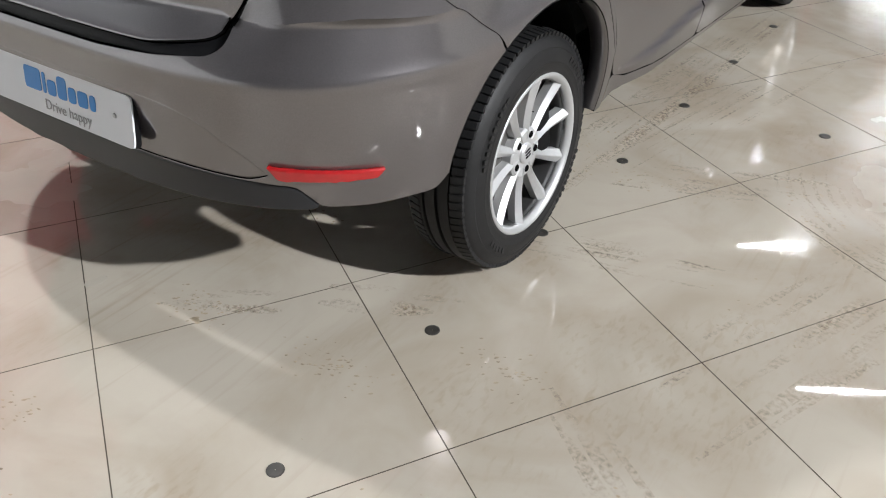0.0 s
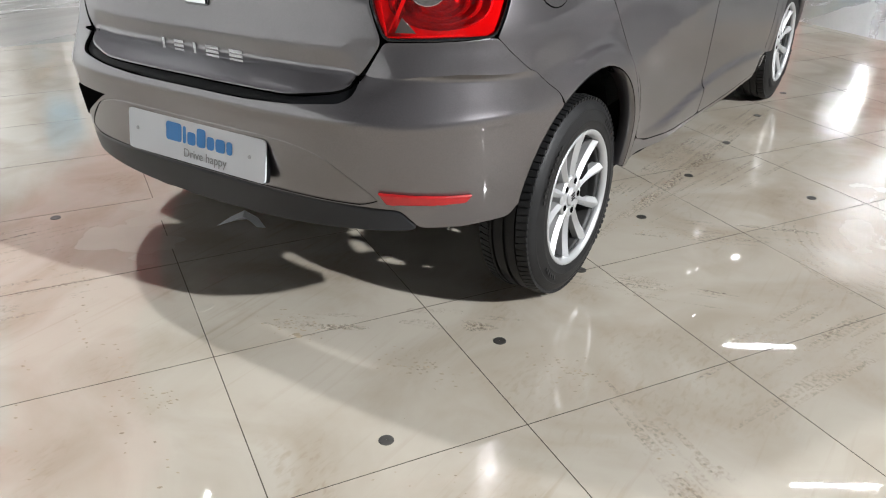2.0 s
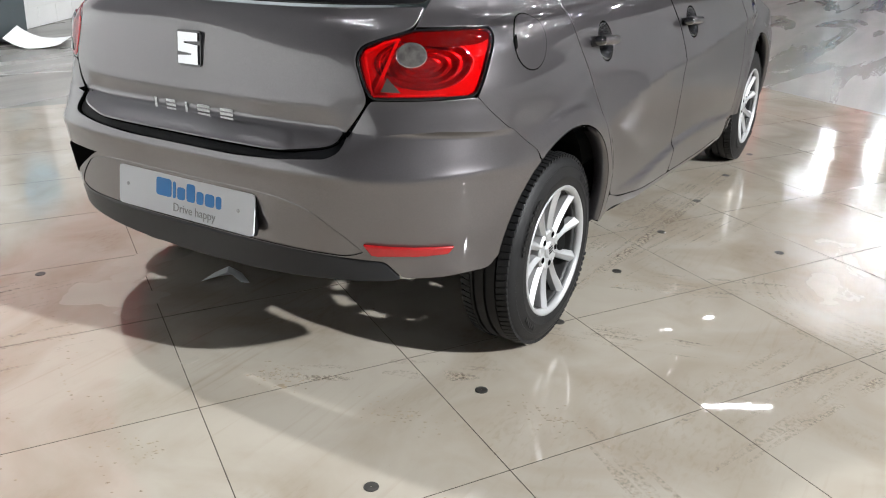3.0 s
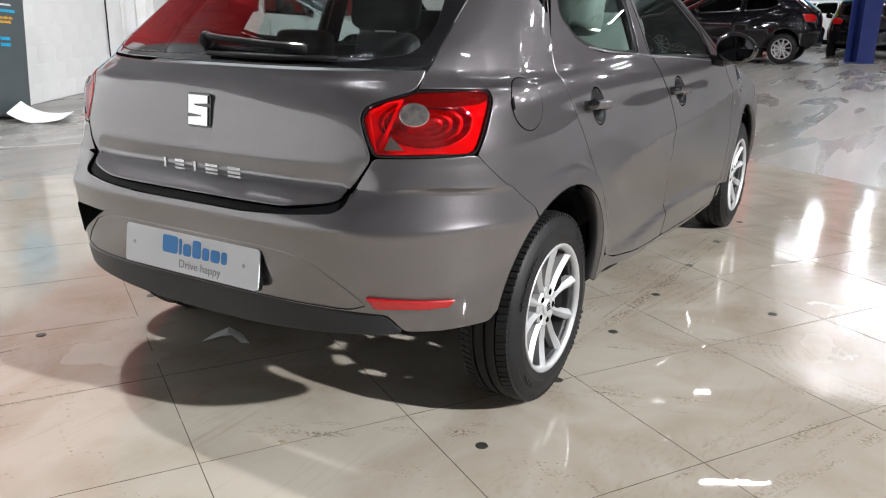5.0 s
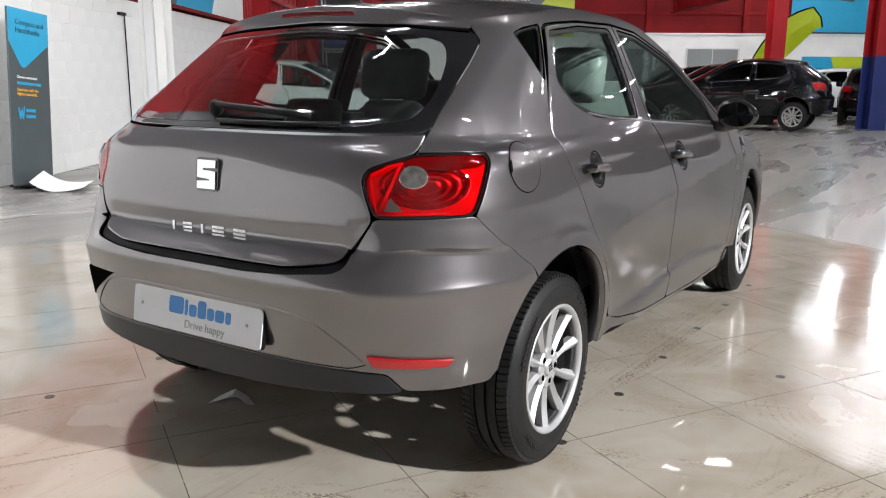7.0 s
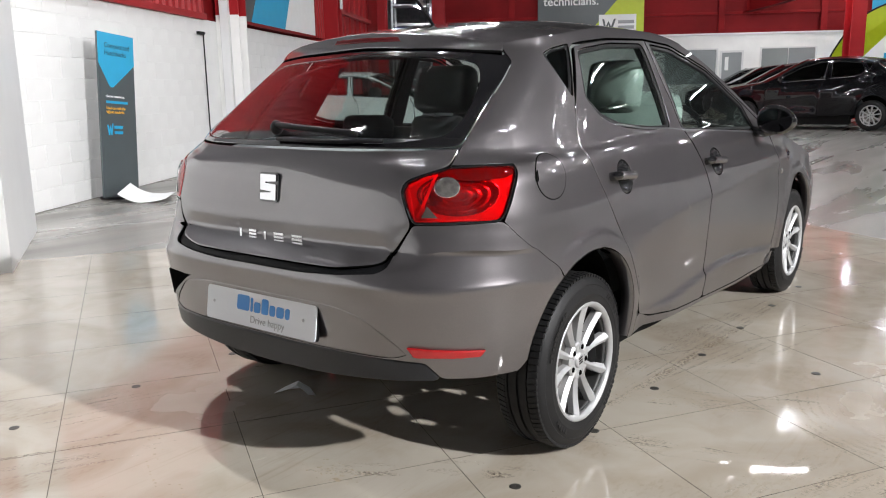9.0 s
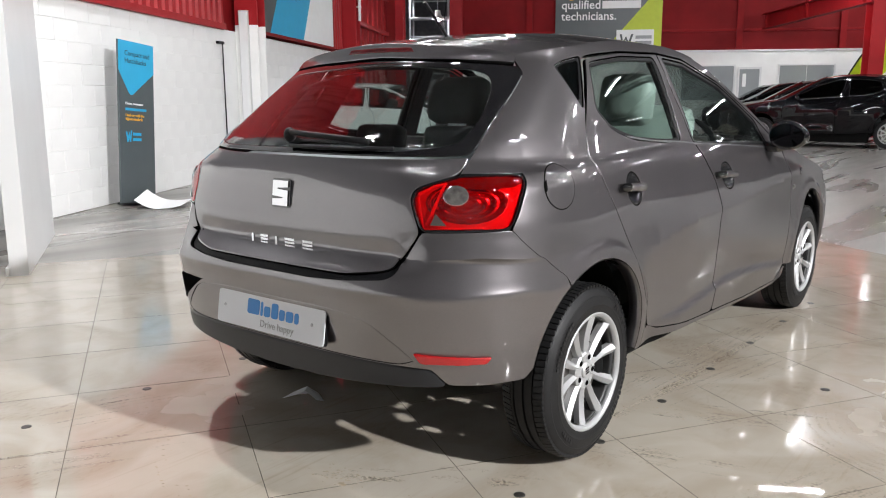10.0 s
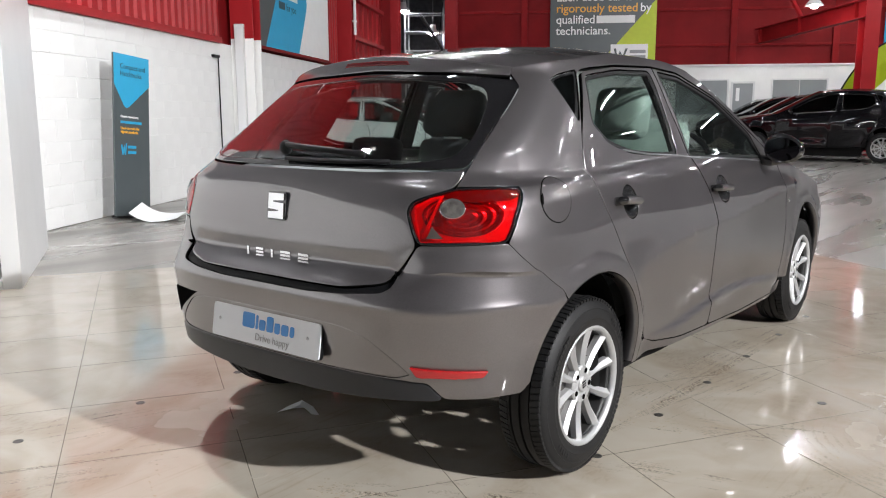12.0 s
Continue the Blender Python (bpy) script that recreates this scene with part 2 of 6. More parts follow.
# near black that puts the shade of gaps and holes into colour
M_SHADE_BLACK = material("shade_black", (0.004, 0.004, 0.004), 0.95, spec=0.0)
# handle bowls: body paint in shade, given as a near-black colour
M_BOWL_SHADE = material("handle_bowl_shade", (0.010, 0.010, 0.011), 0.18, coat=0.5)
M_SEAT = material("seat_cloth", (0.028, 0.030, 0.033), 0.85, vary=0.2, scale=10, bump=0.2, bump_scale=300)
M_SEAT_COVER = material("seat_film", (0.40, 0.48, 0.44), 0.30, vary=0.25, scale=7, bump=0.8, bump_scale=14)
M_LINING = material("headlining", (0.15, 0.155, 0.155), 0.85)
M_SHELF = material("parcel_shelf_felt", (0.22, 0.24, 0.25), 0.8, vary=0.1)
M_GLASS = glass_material("window_glass", (0.92, 0.955, 0.945), 1.52)
M_GLASS_SIDE = glass_material("side_window_glass", (0.78, 0.85, 0.825), 1.52)
M_GLASS_DARK = glass_material("dark_window_glass", (0.10, 0.12, 0.12), 1.5)
M_LAMP_RED = material("red_lens", (0.34, 0.003, 0.004), 0.18, coat=0.6, vary=0.2, scale=14, spec=0.2)
M_LENS = glass_material("red_outer_lens", (0.88, 0.050, 0.065), 1.5)
M_LAMP_BACK = material("lamp_back", (0.60, 0.28, 0.28), 0.45, vary=0.12, scale=30)
M_LAMP_BOWL = material("lamp_bowl", (0.62, 0.55, 0.55), 0.22, 0.85, vary=0.15, scale=30)
M_LAMP_DEEP = material("deep_red_lens", (0.13, 0.006, 0.008), 0.22, coat=0.4, vary=0.2, scale=25, spec=0.2)
M_LAMP_CLEAR = material("clear_lens", (0.075, 0.070, 0.066), 0.25, coat=1.0, coat_rough=0.03, vary=0.5, scale=45)
M_LAMP_PINK = material("light_guide", (0.90, 0.75, 0.72), 0.3)
M_REFLECTOR = material("red_reflector", (0.36, 0.010, 0.012), 0.25, coat=0.6, vary=0.10, scale=60, bump=0.06, bump_scale=220)
M_AMBER = material("smoked_lens", (0.06, 0.05, 0.045), 0.1, coat=1.0)
M_PAPER = material("white_paper", (0.88, 0.89, 0.90), 0.6)


# ---------------------------------------------------------------- building helpers
def link_mesh(name, bm, mat, parent=None, label="", smooth=False):
    me = bpy.data.meshes.new(name)
    bm.to_mesh(me)
    bm.free()
    me.materials.append(mat)
    if smooth:
        me.shade_smooth()
    ob = new(name, me)
    ob.parent = parent
    return tagged(ob, label)


def part(name, bm, mat, parent, label="", smooth=False):
    return link_mesh(name, bm, mat, parent, label, smooth)


def share(name, ob, parent, m):
    """One more object on the mesh of ob."""
    o = new(name, ob.data)
    o.parent = parent
    o.matrix_local = m
    return o


def base(name, m, label, category, group="", kind=""):
    e = new(name)
    e.empty_display_size = 0.1
    e.matrix_world = m
    return tagged(e, label, category, group, kind)


def block(bm, x0, x1, y0, y1, z0, z1, bevel=0.0, m=None):
    """A box with softened edges, added to bm."""
    made = bmesh.ops.create_cube(bm, size=1.0)
    bmesh.ops.scale(bm, vec=(x1 - x0, y1 - y0, z1 - z0), verts=made["verts"])
    bmesh.ops.translate(bm, vec=((x0 + x1) / 2, (y0 + y1) / 2, (z0 + z1) / 2), verts=made["verts"])
    verts = made["verts"]
    if bevel:
        edges = list({e for v in verts for e in v.link_edges})
        out = bmesh.ops.bevel(bm, geom=edges, offset=bevel, segments=2, affect="EDGES", profile=0.5)
        verts = list({v for f in out["faces"] for v in f.verts} | {v for v in verts if v.is_valid})
    if m is not None:
        bmesh.ops.transform(bm, matrix=m, verts=verts)
    return verts


def box(name, mat, parent, x0, x1, y0, y1, z0, z1, bevel=0.0, label="", m=None):
    bm = bmesh.new()
    block(bm, x0, x1, y0, y1, z0, z1, bevel, m)
    return link_mesh(name, bm, mat, parent, label)


def lathe(bm, profile, steps=64, axis="x", start=0.0, closed=False):
    """Spin (radius, offset) pairs round an axis."""
    rings = []
    for i in range(steps):
        c, s = math.cos(2 * math.pi * i / steps + start), math.sin(2 * math.pi * i / steps + start)
        rings.append([bm.verts.new((o, r * c, r * s) if axis == "x" else (r * c, r * s, o)) for r, o in profile])
    n = len(profile)
    for i in range(steps):
        a, b = rings[i], rings[(i + 1) % steps]
        for j in range(n if closed else n - 1):
            k = (j + 1) % n
            bm.faces.new((a[j], b[j], b[k], a[k]))
    bmesh.ops.recalc_face_normals(bm, faces=bm.faces)


def pipe(bm, points, radius, sides=8):
    """A round bar along a line of points."""
    rings = []
    pts = [Vector(p) for p in points]
    for i, p in enumerate(pts):
        d = (pts[min(i + 1, len(pts) - 1)] - pts[max(i - 1, 0)]).normalized()
        u = d.orthogonal().normalized() if abs(d.z) > 0.9 else d.cross(Vector((0, 0, 1))).normalized()
        v = d.cross(u)
        rings.append([bm.verts.new(p + radius * (math.cos(a) * u + math.sin(a) * v)) for a in (2 * math.pi * k / sides for k in range(sides))])
    for a, b in zip(rings, rings[1:]):
        for k in range(sides):
            bm.faces.new((a[k], a[(k + 1) % sides], b[(k + 1) % sides], b[k]))
    bm.faces.new(rings[0][::-1])
    bm.faces.new(rings[-1])
    bmesh.ops.recalc_face_normals(bm, faces=bm.faces)


def slab(bm, outline, depth, m=None):
    """A flat plate: an outline in x and z with thickness along +y."""
    verts = [bm.verts.new((x, 0, z)) for x, z in outline]
    face = bm.faces.new(verts)
    made = bmesh.ops.extrude_face_region(bm, geom=[face])
    top = [v for v in made["geom"] if isinstance(v, bmesh.types.BMVert)]
    bmesh.ops.translate(bm, vec=(0, depth, 0), verts=top)
    bmesh.ops.recalc_face_normals(bm, faces=bm.faces)
    if m is not None:
        bmesh.ops.transform(bm, matrix=m, verts=verts + top)


def lettering(name, text, size, mat, parent, m, label="", bold=0.0, depth=0.001):
    """Words cut from the built-in font as a mesh, lying in the x-z plane of m and facing its -y."""
    cu = bpy.data.curves.new(name, "FONT")
    cu.body, cu.size, cu.extrude, cu.offset, cu.resolution_u = text, size, depth, bold, 3
    tmp = bpy.data.objects.new(name, cu)
    scene.collection.objects.link(tmp)
    me = bpy.data.meshes.new_from_object(tmp.evaluated_get(bpy.context.evaluated_depsgraph_get()))
    bpy.data.objects.remove(tmp)
    me.materials.clear()
    me.materials.append(mat)
    ob = new(name, me)
    ob.parent = parent
    ob.matrix_local = m @ pose(0, 0, 0, 90, 0, 0)
    return tagged(ob, label)


# ---------------------------------------------------------------- the hall
# hall axes: x across to the main floor, y along the block wall
HALL = pose(-6.25, 1.75, 0, 0, 0, 31)
WALL_Y0, WALL_Y1, HALL_X1, HALL_Y0, ROOF_Z = -0.75, 20.0, 26.0, -14.0, 7.6
BACK_Y = 22.3


def hall(x, y, z=0.0, turn=0.0):
    return HALL @ pose(x, y, z, 0, 0, turn)


def structure(name, label, m=None):
    e = new(name)
    e.matrix_world = m if m is not None else HALL
    return tagged(e, label, name.rstrip("_0123456789").replace("_", " "), "", "structure")


def mesh_structure(name, bm, mat, label, m=None):
    ob = link_mesh(name, bm, mat)
    ob.matrix_world = m if m is not None else HALL
    return tagged(ob, label, name.rstrip("_0123456789").replace("_", " "), "", "structure")


# concrete floor, one sheet under everything
bm = bmesh.new()
block(bm, -8.0, 30.0, -18.0, 32.0, -0.2, -0.003)
mesh_structure("floor", bm, M_CONCRETE, "polished grey concrete showroom floor with tyre marks")

bm = bmesh.new()
block(bm, -8.0, 30.0, -18.0, 32.0, ROOF_Z, ROOF_Z + 0.2)
for i in range(26):
    block(bm, -8.0, 30.0, -18.0 + i * 1.9, -17.86 + i * 1.9, ROOF_Z - 0.16, ROOF_Z - 0.001)
mesh_structure("ceiling", bm, M_CEILING, "grey sheet ceiling with purlins")

# outer walls that close the hall; unseen, toned for the car's light
bm = bmesh.new()
block(bm, HALL_X1, HALL_X1 + 0.25, HALL_Y0, BACK_Y + 0.25, 0, 3.0)
mesh_structure("wall_east", bm, M_SIDE_WALL, "unseen side wall kept pale to bounce light onto the car")
bm = bmesh.new()
block(bm, HALL_X1, HALL_X1 + 0.25, HALL_Y0, BACK_Y + 0.25, 3.002, ROOF_Z)
mesh_structure("wall_east_upper", bm, M_CEILING, "unseen dark wall above the side wall")
bm = bmesh.new()
block(bm, -0.25, HALL_X1 + 0.25, HALL_Y0 - 0.25, HALL_Y0, 0, ROOF_Z)
mesh_structure("wall_south", bm, M_FAR_WALL, "unseen end wall kept dark to dim the light on the car's tail")

# block wall on the west side: upper core, then courses of blocks laid at the end of the file
wall_west = structure("wall_west", "white painted concrete block wall")
box("wall_core", M_WHITE, wall_west, -0.25, -0.007, HALL_Y0, 11.4, 0.0, 2.22)


def cladding(bm, y0, y1, z0, z1, x=0.0, pitch=0.2):
    """Trapezoid-ribbed sheet standing on the line x, facing +x."""
    n = max(1, round((y1 - y0) / pitch))
    p = (y1 - y0) / n
    line = [(x, y0)]
    for i in range(n):
        y = y0 + i * p
        line += [(x, y + 0.30 * p), (x + 0.035, y + 0.42 * p), (x + 0.035, y + 0.78 * p), (x, y + 0.90 * p)]
    line.append((x, y1))
    low = [bm.verts.new((a, b, z0)) for a, b in line]
    top = [bm.verts.new((a, b, z1)) for a, b in line]
    low_b = [bm.verts.new((a - 0.02, b, z0)) for a, b in line]
    top_b = [bm.verts.new((a - 0.02, b, z1)) for a, b in line]
    for i in range(len(line) - 1):
        bm.faces.new((low[i], low[i + 1], top[i + 1], top[i]))
        bm.faces.new((low_b[i + 1], low_b[i], top_b[i], top_b[i + 1]))
        bm.faces.new((low_b[i], low_b[i + 1], low[i + 1], low[i]))
    bm.normal_update()


bm = bmesh.new()
cladding(bm, -1.6, 4.48, 2.30, ROOF_Z)
part("cladding", bm, M_RED, wall_west, "red ribbed steel cladding")
box("cladding_rail", M_RED, wall_west, -0.06, 0.06, -1.6, 4.48, 2.212, 2.30, 0.006, "red steel rail under the cladding")
bm = bmesh.new()
cladding(bm, 5.92, 11.6, 2.30, ROOF_Z)
part("cladding", bm, M_RED, wall_west, "red ribbed steel cladding")
# unseen stretch, added dark to keep red reflections off the tailgate
box("upper_wall", M_FAR_WALL, wall_west, -0.25, -0.007, HALL_Y0, -1.602, 2.222, ROOF_Z)
box("outer_skin", M_RED_DARK, wall_west, -0.25, -0.07, -1.6, 20.0, 2.225, ROOF_Z)
# braced red bay beyond the posters
bm = bmesh.new()
cladding(bm, 12.5, 16.9, 0.0, ROOF_Z, -0.05, 0.62)
part("cladding", bm, M_RED, wall_west, "red sheet infill panel")
for z in (3.0, 4.0, 5.2):
    box("cladding_rail", M_RED, wall_west, -0.03, 0.10, 12.5, 16.9, z, z + 0.10, 0.008)
box("end_panel", M_RED_DARK, wall_west, -0.25, 0.0, 16.9, 20.0, 0, ROOF_Z)


def steel_column(x, y, z1, width, mats, split, label, turn=0.0):
    """An H-section column: two flanges, a web and a base plate, painted in one or two colours."""
    e = base("steel_column", hall(x, y, 0, turn), label, "column")
    w, t = width / 2, 0.03
    zs = [0.012] + ([split] if split else []) + [z1]
    for lo, hi, mat in zip(zs, zs[1:], mats):
        bm = bmesh.new()
        block(bm, -w, w, -w, -w + t, lo, hi, 0.004)
        block(bm, -w, w, w - t, w, lo, hi, 0.004)
        block(bm, -t / 2, t / 2, -w + t + 0.001, w - t - 0.001, lo, hi)
        part("shaft", bm, mat, e)
    box("base_plate", mats[0], e, -w - 0.06, w + 0.06, -w - 0.06, w + 0.06, -0.003, 0.012, 0.003)
    for i in (-1, 1):
        for j in (-1, 1):
            bm = bmesh.new()
            lathe(bm, [(0.001, 0.034), (0.016, 0.034), (0.018, 0.03), (0.018, 0.012), (0.001, 0.012)], 8, "z")
            bmesh.ops.translate(bm, vec=(i * (w + 0.03), j * (w + 0.03), 0), verts=bm.verts)
            part("bolt", bm, M_STEEL, e)
    return e


# wall columns and posts
steel_column(0.185, 5.155, ROOF_Z, 0.37, (M_WHITE, M_RED), 2.32, "steel wall column painted white below and red above")
steel_column(0.10, 12.05, ROOF_Z, 0.42, (M_RED,), None, "red painted steel wall column")
steel_column(0.06, 18.6, ROOF_Z, 0.40, (M_RED,), None, "red painted steel wall column beside the opening")
steel_column(1.55, 21.8, ROOF_Z, 0.42, (M_RED,), None, "red painted steel corner column")
steel_column(14.62, 12.5, ROOF_Z, 0.46, (M_BLUE, M_RED), 1.72, "free-standing steel column, blue below and red above", 12)
steel_column(13.95, 17.3, ROOF_Z, 0.42, (M_RED,), None, "free-standing red steel column", 8)

# white downpipe on the red wall column
downpipe = base("downpipe", HALL, "white plastic downpipe on the red wall column", "pipe")
bm = bmesh.new()
pipe(bm, [(0.36, 12.0, 3.0), (0.36, 12.0, ROOF_Z)], 0.035, 10)
part("tube", bm, M_WHITE, downpipe)
box("clip", M_WHITE, downpipe, 0.30, 0.40, 11.95, 12.05, 3.3, 3.34, 0.004)

# cable trunking on the front of the first wall column
trunking = base("cable_trunking", HALL, "light grey cable trunking standing against the wall column", "trunking")
box("channel", M_LAMP_BODY, trunking, 0.085, 0.235, 4.905, 4.966, 0.0, 2.54, 0.004)
box("cover", M_PANEL, trunking, 0.093, 0.227, 4.897, 4.9045, 0.02, 2.52, 0.002)

# conduit down the block wall beside the column
bm = bmesh.new()
pipe(bm, [(0.03, 4.36, 2.0), (0.03, 4.36, 0.02)], 0.010)
conduit = base("conduit", HALL, "thin black conduit running down the block wall", "conduit")
part("tube", bm, M_TRIM, conduit)
box("clip", M_TRIM, conduit, 0.0, 0.05, 4.18, 4.39, 1.99, 2.03, 0.004)

# back wall: white offices below, red cladding above, opening at the west end
wall_north = structure("wall_north", "long end wall, white office front below red cladding")
box("office_wall", M_WHITE, wall_north, 1.3, HALL_X1, BACK_Y, BACK_Y + 0.25, 0.0, 2.76)
box("upper_wall", M_RED_DARK, wall_north, 1.3, HALL_X1, BACK_Y + 0.02, BACK_Y + 0.25, 2.763, 5.5)
# unseen dark fill added above, so the car's roof reflects less
box("gable_dark_fill", M_CEILING, wall_north, 1.3, HALL_X1, BACK_Y + 0.02, BACK_Y + 0.25, 5.502, ROOF_Z)
for z in (3.38, 4.60):
    box("rail", M_RED_BACK, wall_north, 1.8, HALL_X1, BACK_Y - 0.05, BACK_Y + 0.018, z, z + 0.09, 0.006)
for x in (4.0, 11.20, 14.58, 18.0, 21.4):
    box("post", M_RED_BACK, wall_north, x, x + 0.22, BACK_Y - 0.12, BACK_Y - 0.052, 2.78, 5.5, 0.006)
box("capping", M_WHITE, wall_north, 1.8, HALL_X1, BACK_Y - 0.08, BACK_Y - 0.002, 2.70, 2.76, 0.006)


def office_window(x0, x1, z0, z1, lights):
    e = structure("window_%d" % round(x0), "aluminium framed office window in the white wall")
    bm = bmesh.new()
    f = 0.05
    for a, b, c, d in ((x0, x1, z0, z0 + f), (x0, x1, z1 - f, z1), (x0, x0 + f, z0 + f, z1 - f), (x1 - f, x1, z0 + f, z1 - f)):
        block(bm, a, b, BACK_Y - 0.05, BACK_Y - 0.004, c, d, 0.004)
    part("window_frame", bm, M_PANEL, e)
    w = (x1 - x0 - 2 * f) / lights
    for i in range(lights):
        box("pane", M_OFFICE_GLASS, e, x0 + f + i * w + 0.012, x0 + f + (i + 1) * w - 0.012, BACK_Y - 0.03, BACK_Y - 0.006, z0 + f, z1 - f)


office_window(9.4, 11.26, 1.0, 2.26, 1)
office_window(12.68, 14.56, 1.0, 2.26, 2)
office_window(20.5, 23.5, 1.0, 2.28, 2)
door = structure("door_1", "grey office door with a white frame and notice")
box("door_leaf", M_OFFICE_GLASS, door, 11.40, 12.06, BACK_Y - 0.04, BACK_Y - 0.004, 0.0, 2.10, 0.004)
for a, b, c, d in ((11.33, 11.398, 0.0, 2.17), (12.062, 12.13, 0.0, 2.17), (11.398, 12.062, 2.102, 2.17)):
    box("door_frame", M_PANEL, door, a, b, BACK_Y - 0.05, BACK_Y - 0.004, c, d, 0.004)
box("door_notice", M_SIGN_WHITE, door, 11.50, 11.62, BACK_Y - 0.052, BACK_Y - 0.042, 1.5, 1.95)

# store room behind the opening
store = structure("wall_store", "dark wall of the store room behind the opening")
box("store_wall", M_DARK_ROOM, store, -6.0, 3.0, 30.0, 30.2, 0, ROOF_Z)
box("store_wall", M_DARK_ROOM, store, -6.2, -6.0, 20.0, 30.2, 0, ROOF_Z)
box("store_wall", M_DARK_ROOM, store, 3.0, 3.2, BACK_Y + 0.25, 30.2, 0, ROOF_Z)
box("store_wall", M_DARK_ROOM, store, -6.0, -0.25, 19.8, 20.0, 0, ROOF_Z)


def lift_tower(x, y):
    """A steel access tower with ladders and decks, seen through the opening."""
    e = base("access_tower", hall(x, y), "grey steel access tower with blue covers in the store room", "scaffold tower")
    for i in (0, 1.5):
        for j in (0, 0.8):
            box("post", M_STEEL, e, i, i + 0.06, j, j + 0.06, -0.003, 6.2)
    for k in range(8):
        bm = bmesh.new()
        z = 0.7 + 0.7 * k
        for j in (0.012, 0.812):
            block(bm, 0.061, 1.499, j, j + 0.04, z, z + 0.04)
        part("rung", bm, M_STEEL, e)
    for z in (2.2, 4.2):
        box("deck", M_STEEL, e, 0.0, 1.56, -0.06, 0.86, z, z + 0.05, 0.005)
    box("cover", M_NAVY, e, 0.1, 1.4, -0.1, -0.065, 2.3, 3.4, 0.01)
    bm = bmesh.new()
    pipe(bm, [(1.55, -0.15, 5.4), (1.42, -0.16, 4.3), (1.36, -0.15, 3.4), (1.45, -0.15, 2.5)], 0.014)
    part("hose", bm, M_TRIM, e)


lift_tower(-0.6, 24.4)

# red knee brace and beam from the free column to the end wall
beam = base("steel_beam", HALL, "red painted steel roof beam with a knee brace", "beam")
rafter = pose(13.82, 17.1, 3.74, -3.6, 0, 19.5)
for z0, z1, w in ((0.0, 0.03, 0.13), (0.47, 0.50, 0.13), (0.031, 0.469, 0.012)):
    bm = bmesh.new()
    block(bm, -w, w, 0, 5.2, z0, z1, 0, rafter)
    part("flange" if w > 0.05 else "web", bm, M_RED_BACK, beam)
for y in (0.35, 2.9, 5.0):
    bm = bmesh.new()
    block(bm, -0.12, 0.12, y, y + 0.02, 0.031, 0.469, 0, rafter)
    part("stiffener", bm, M_RED_BACK, beam)
bm = bmesh.new()
block(bm, -0.06, 0.06, -0.04, 0.04, 0.0, 2.3, 0.005, rafter @ pose(0, 2.9, 0.501, -38, 0, 0))
part("brace", bm, M_RED, beam)

# white partition that ends beside the block wall
bm = bmesh.new()
block(bm, 0, 1.8, -0.06, 0.06, -0.003, 2.75, 0.004)
mesh_structure("wall_partition", bm, M_PANEL, "smooth white showroom partition panel", pose(-5.16, 1.062, 0, 0, 0, -31.2))
bm = bmesh.new()
block(bm, 0.0, 1.8, -0.085, -0.062, -0.003, 0.06, 0.004)
mesh_structure("skirting", bm, M_PANEL, "low white skirting along the partition", pose(-5.16, 1.062, 0, 0, 0, -31.2))

# ---------------------------------------------------------------- lamps


def tube_light(m):
    e = base("ceiling_light", m, "slim linear ceiling light with one bright tube", "ceiling light", "rows of linear ceiling lights")
    box("housing", M_LAMP_BODY, e, -0.64, 0.64, -0.05, 0.05, 0.0, 0.05, 0.008)
    bm = bmesh.new()
    pipe(bm, [(-0.62, 0, -0.03), (0.62, 0, -0.03)], 0.011, 10)
    part("tube", bm, M_TUBE, e)
    for sx in (-0.5, 0.5):
        bm = bmesh.new()
        pipe(bm, [(sx, 0, 0.05), (sx, 0, 0.62)], 0.006, 6)
        part("hanger", bm, M_STEEL, e)
    return e


first = tube_light(hall(10.1, 1.8, 7.0))
for x in (3.2, 10.1, 17.0, 23.0):
    for k in range(-4, 6):
        if (x, k) != (10.1, 0) and (x > 4 or k > -3):
            copy_thing(first, hall(x, 1.8 + 3.6 * k, 7.0))
# tubes along the west wall, added to brighten it and doubled in number
for k in range(-1, 5):
    copy_thing(first, hall(1.2, 1.0 + 3.6 * k, 7.0, 90))
for k in range(0, 5):
    copy_thing(first, hall(1.2, 2.8 + 3.6 * k, 7.0, 90))


def bay_light(m, drop, size=1.0):
    e = base("high_bay_light", m, "round aluminium high-bay lamp hanging from the roof", "high-bay lamp", "high-bay lamps")
    bm = bmesh.new()
    lathe(bm, [(0.05, 0.34), (0.10, 0.33), (0.12, 0.16), (0.25, 0.0), (0.245, -0.004), (0.11, 0.15), (0.05, 0.30)], 28, "z")
    part("reflector", bm, M_LAMP_BODY, e, smooth=True)
    bm = bmesh.new()
    lathe(bm, [(0.001, -0.08), (0.05, -0.07), (0.085, -0.04), (0.10, 0.0), (0.10, 0.03), (0.09, 0.045), (0.001, 0.05)], 24, "z")
    bmesh.ops.scale(bm, vec=(size, size, 1.0), verts=bm.verts)
    part("lens", bm, M_BAY, e)
    bm = bmesh.new()
    pipe(bm, [(0, 0, 0.33), (0, 0, drop)], 0.01, 6)
    part("hanger", bm, M_STEEL, e)
    return e


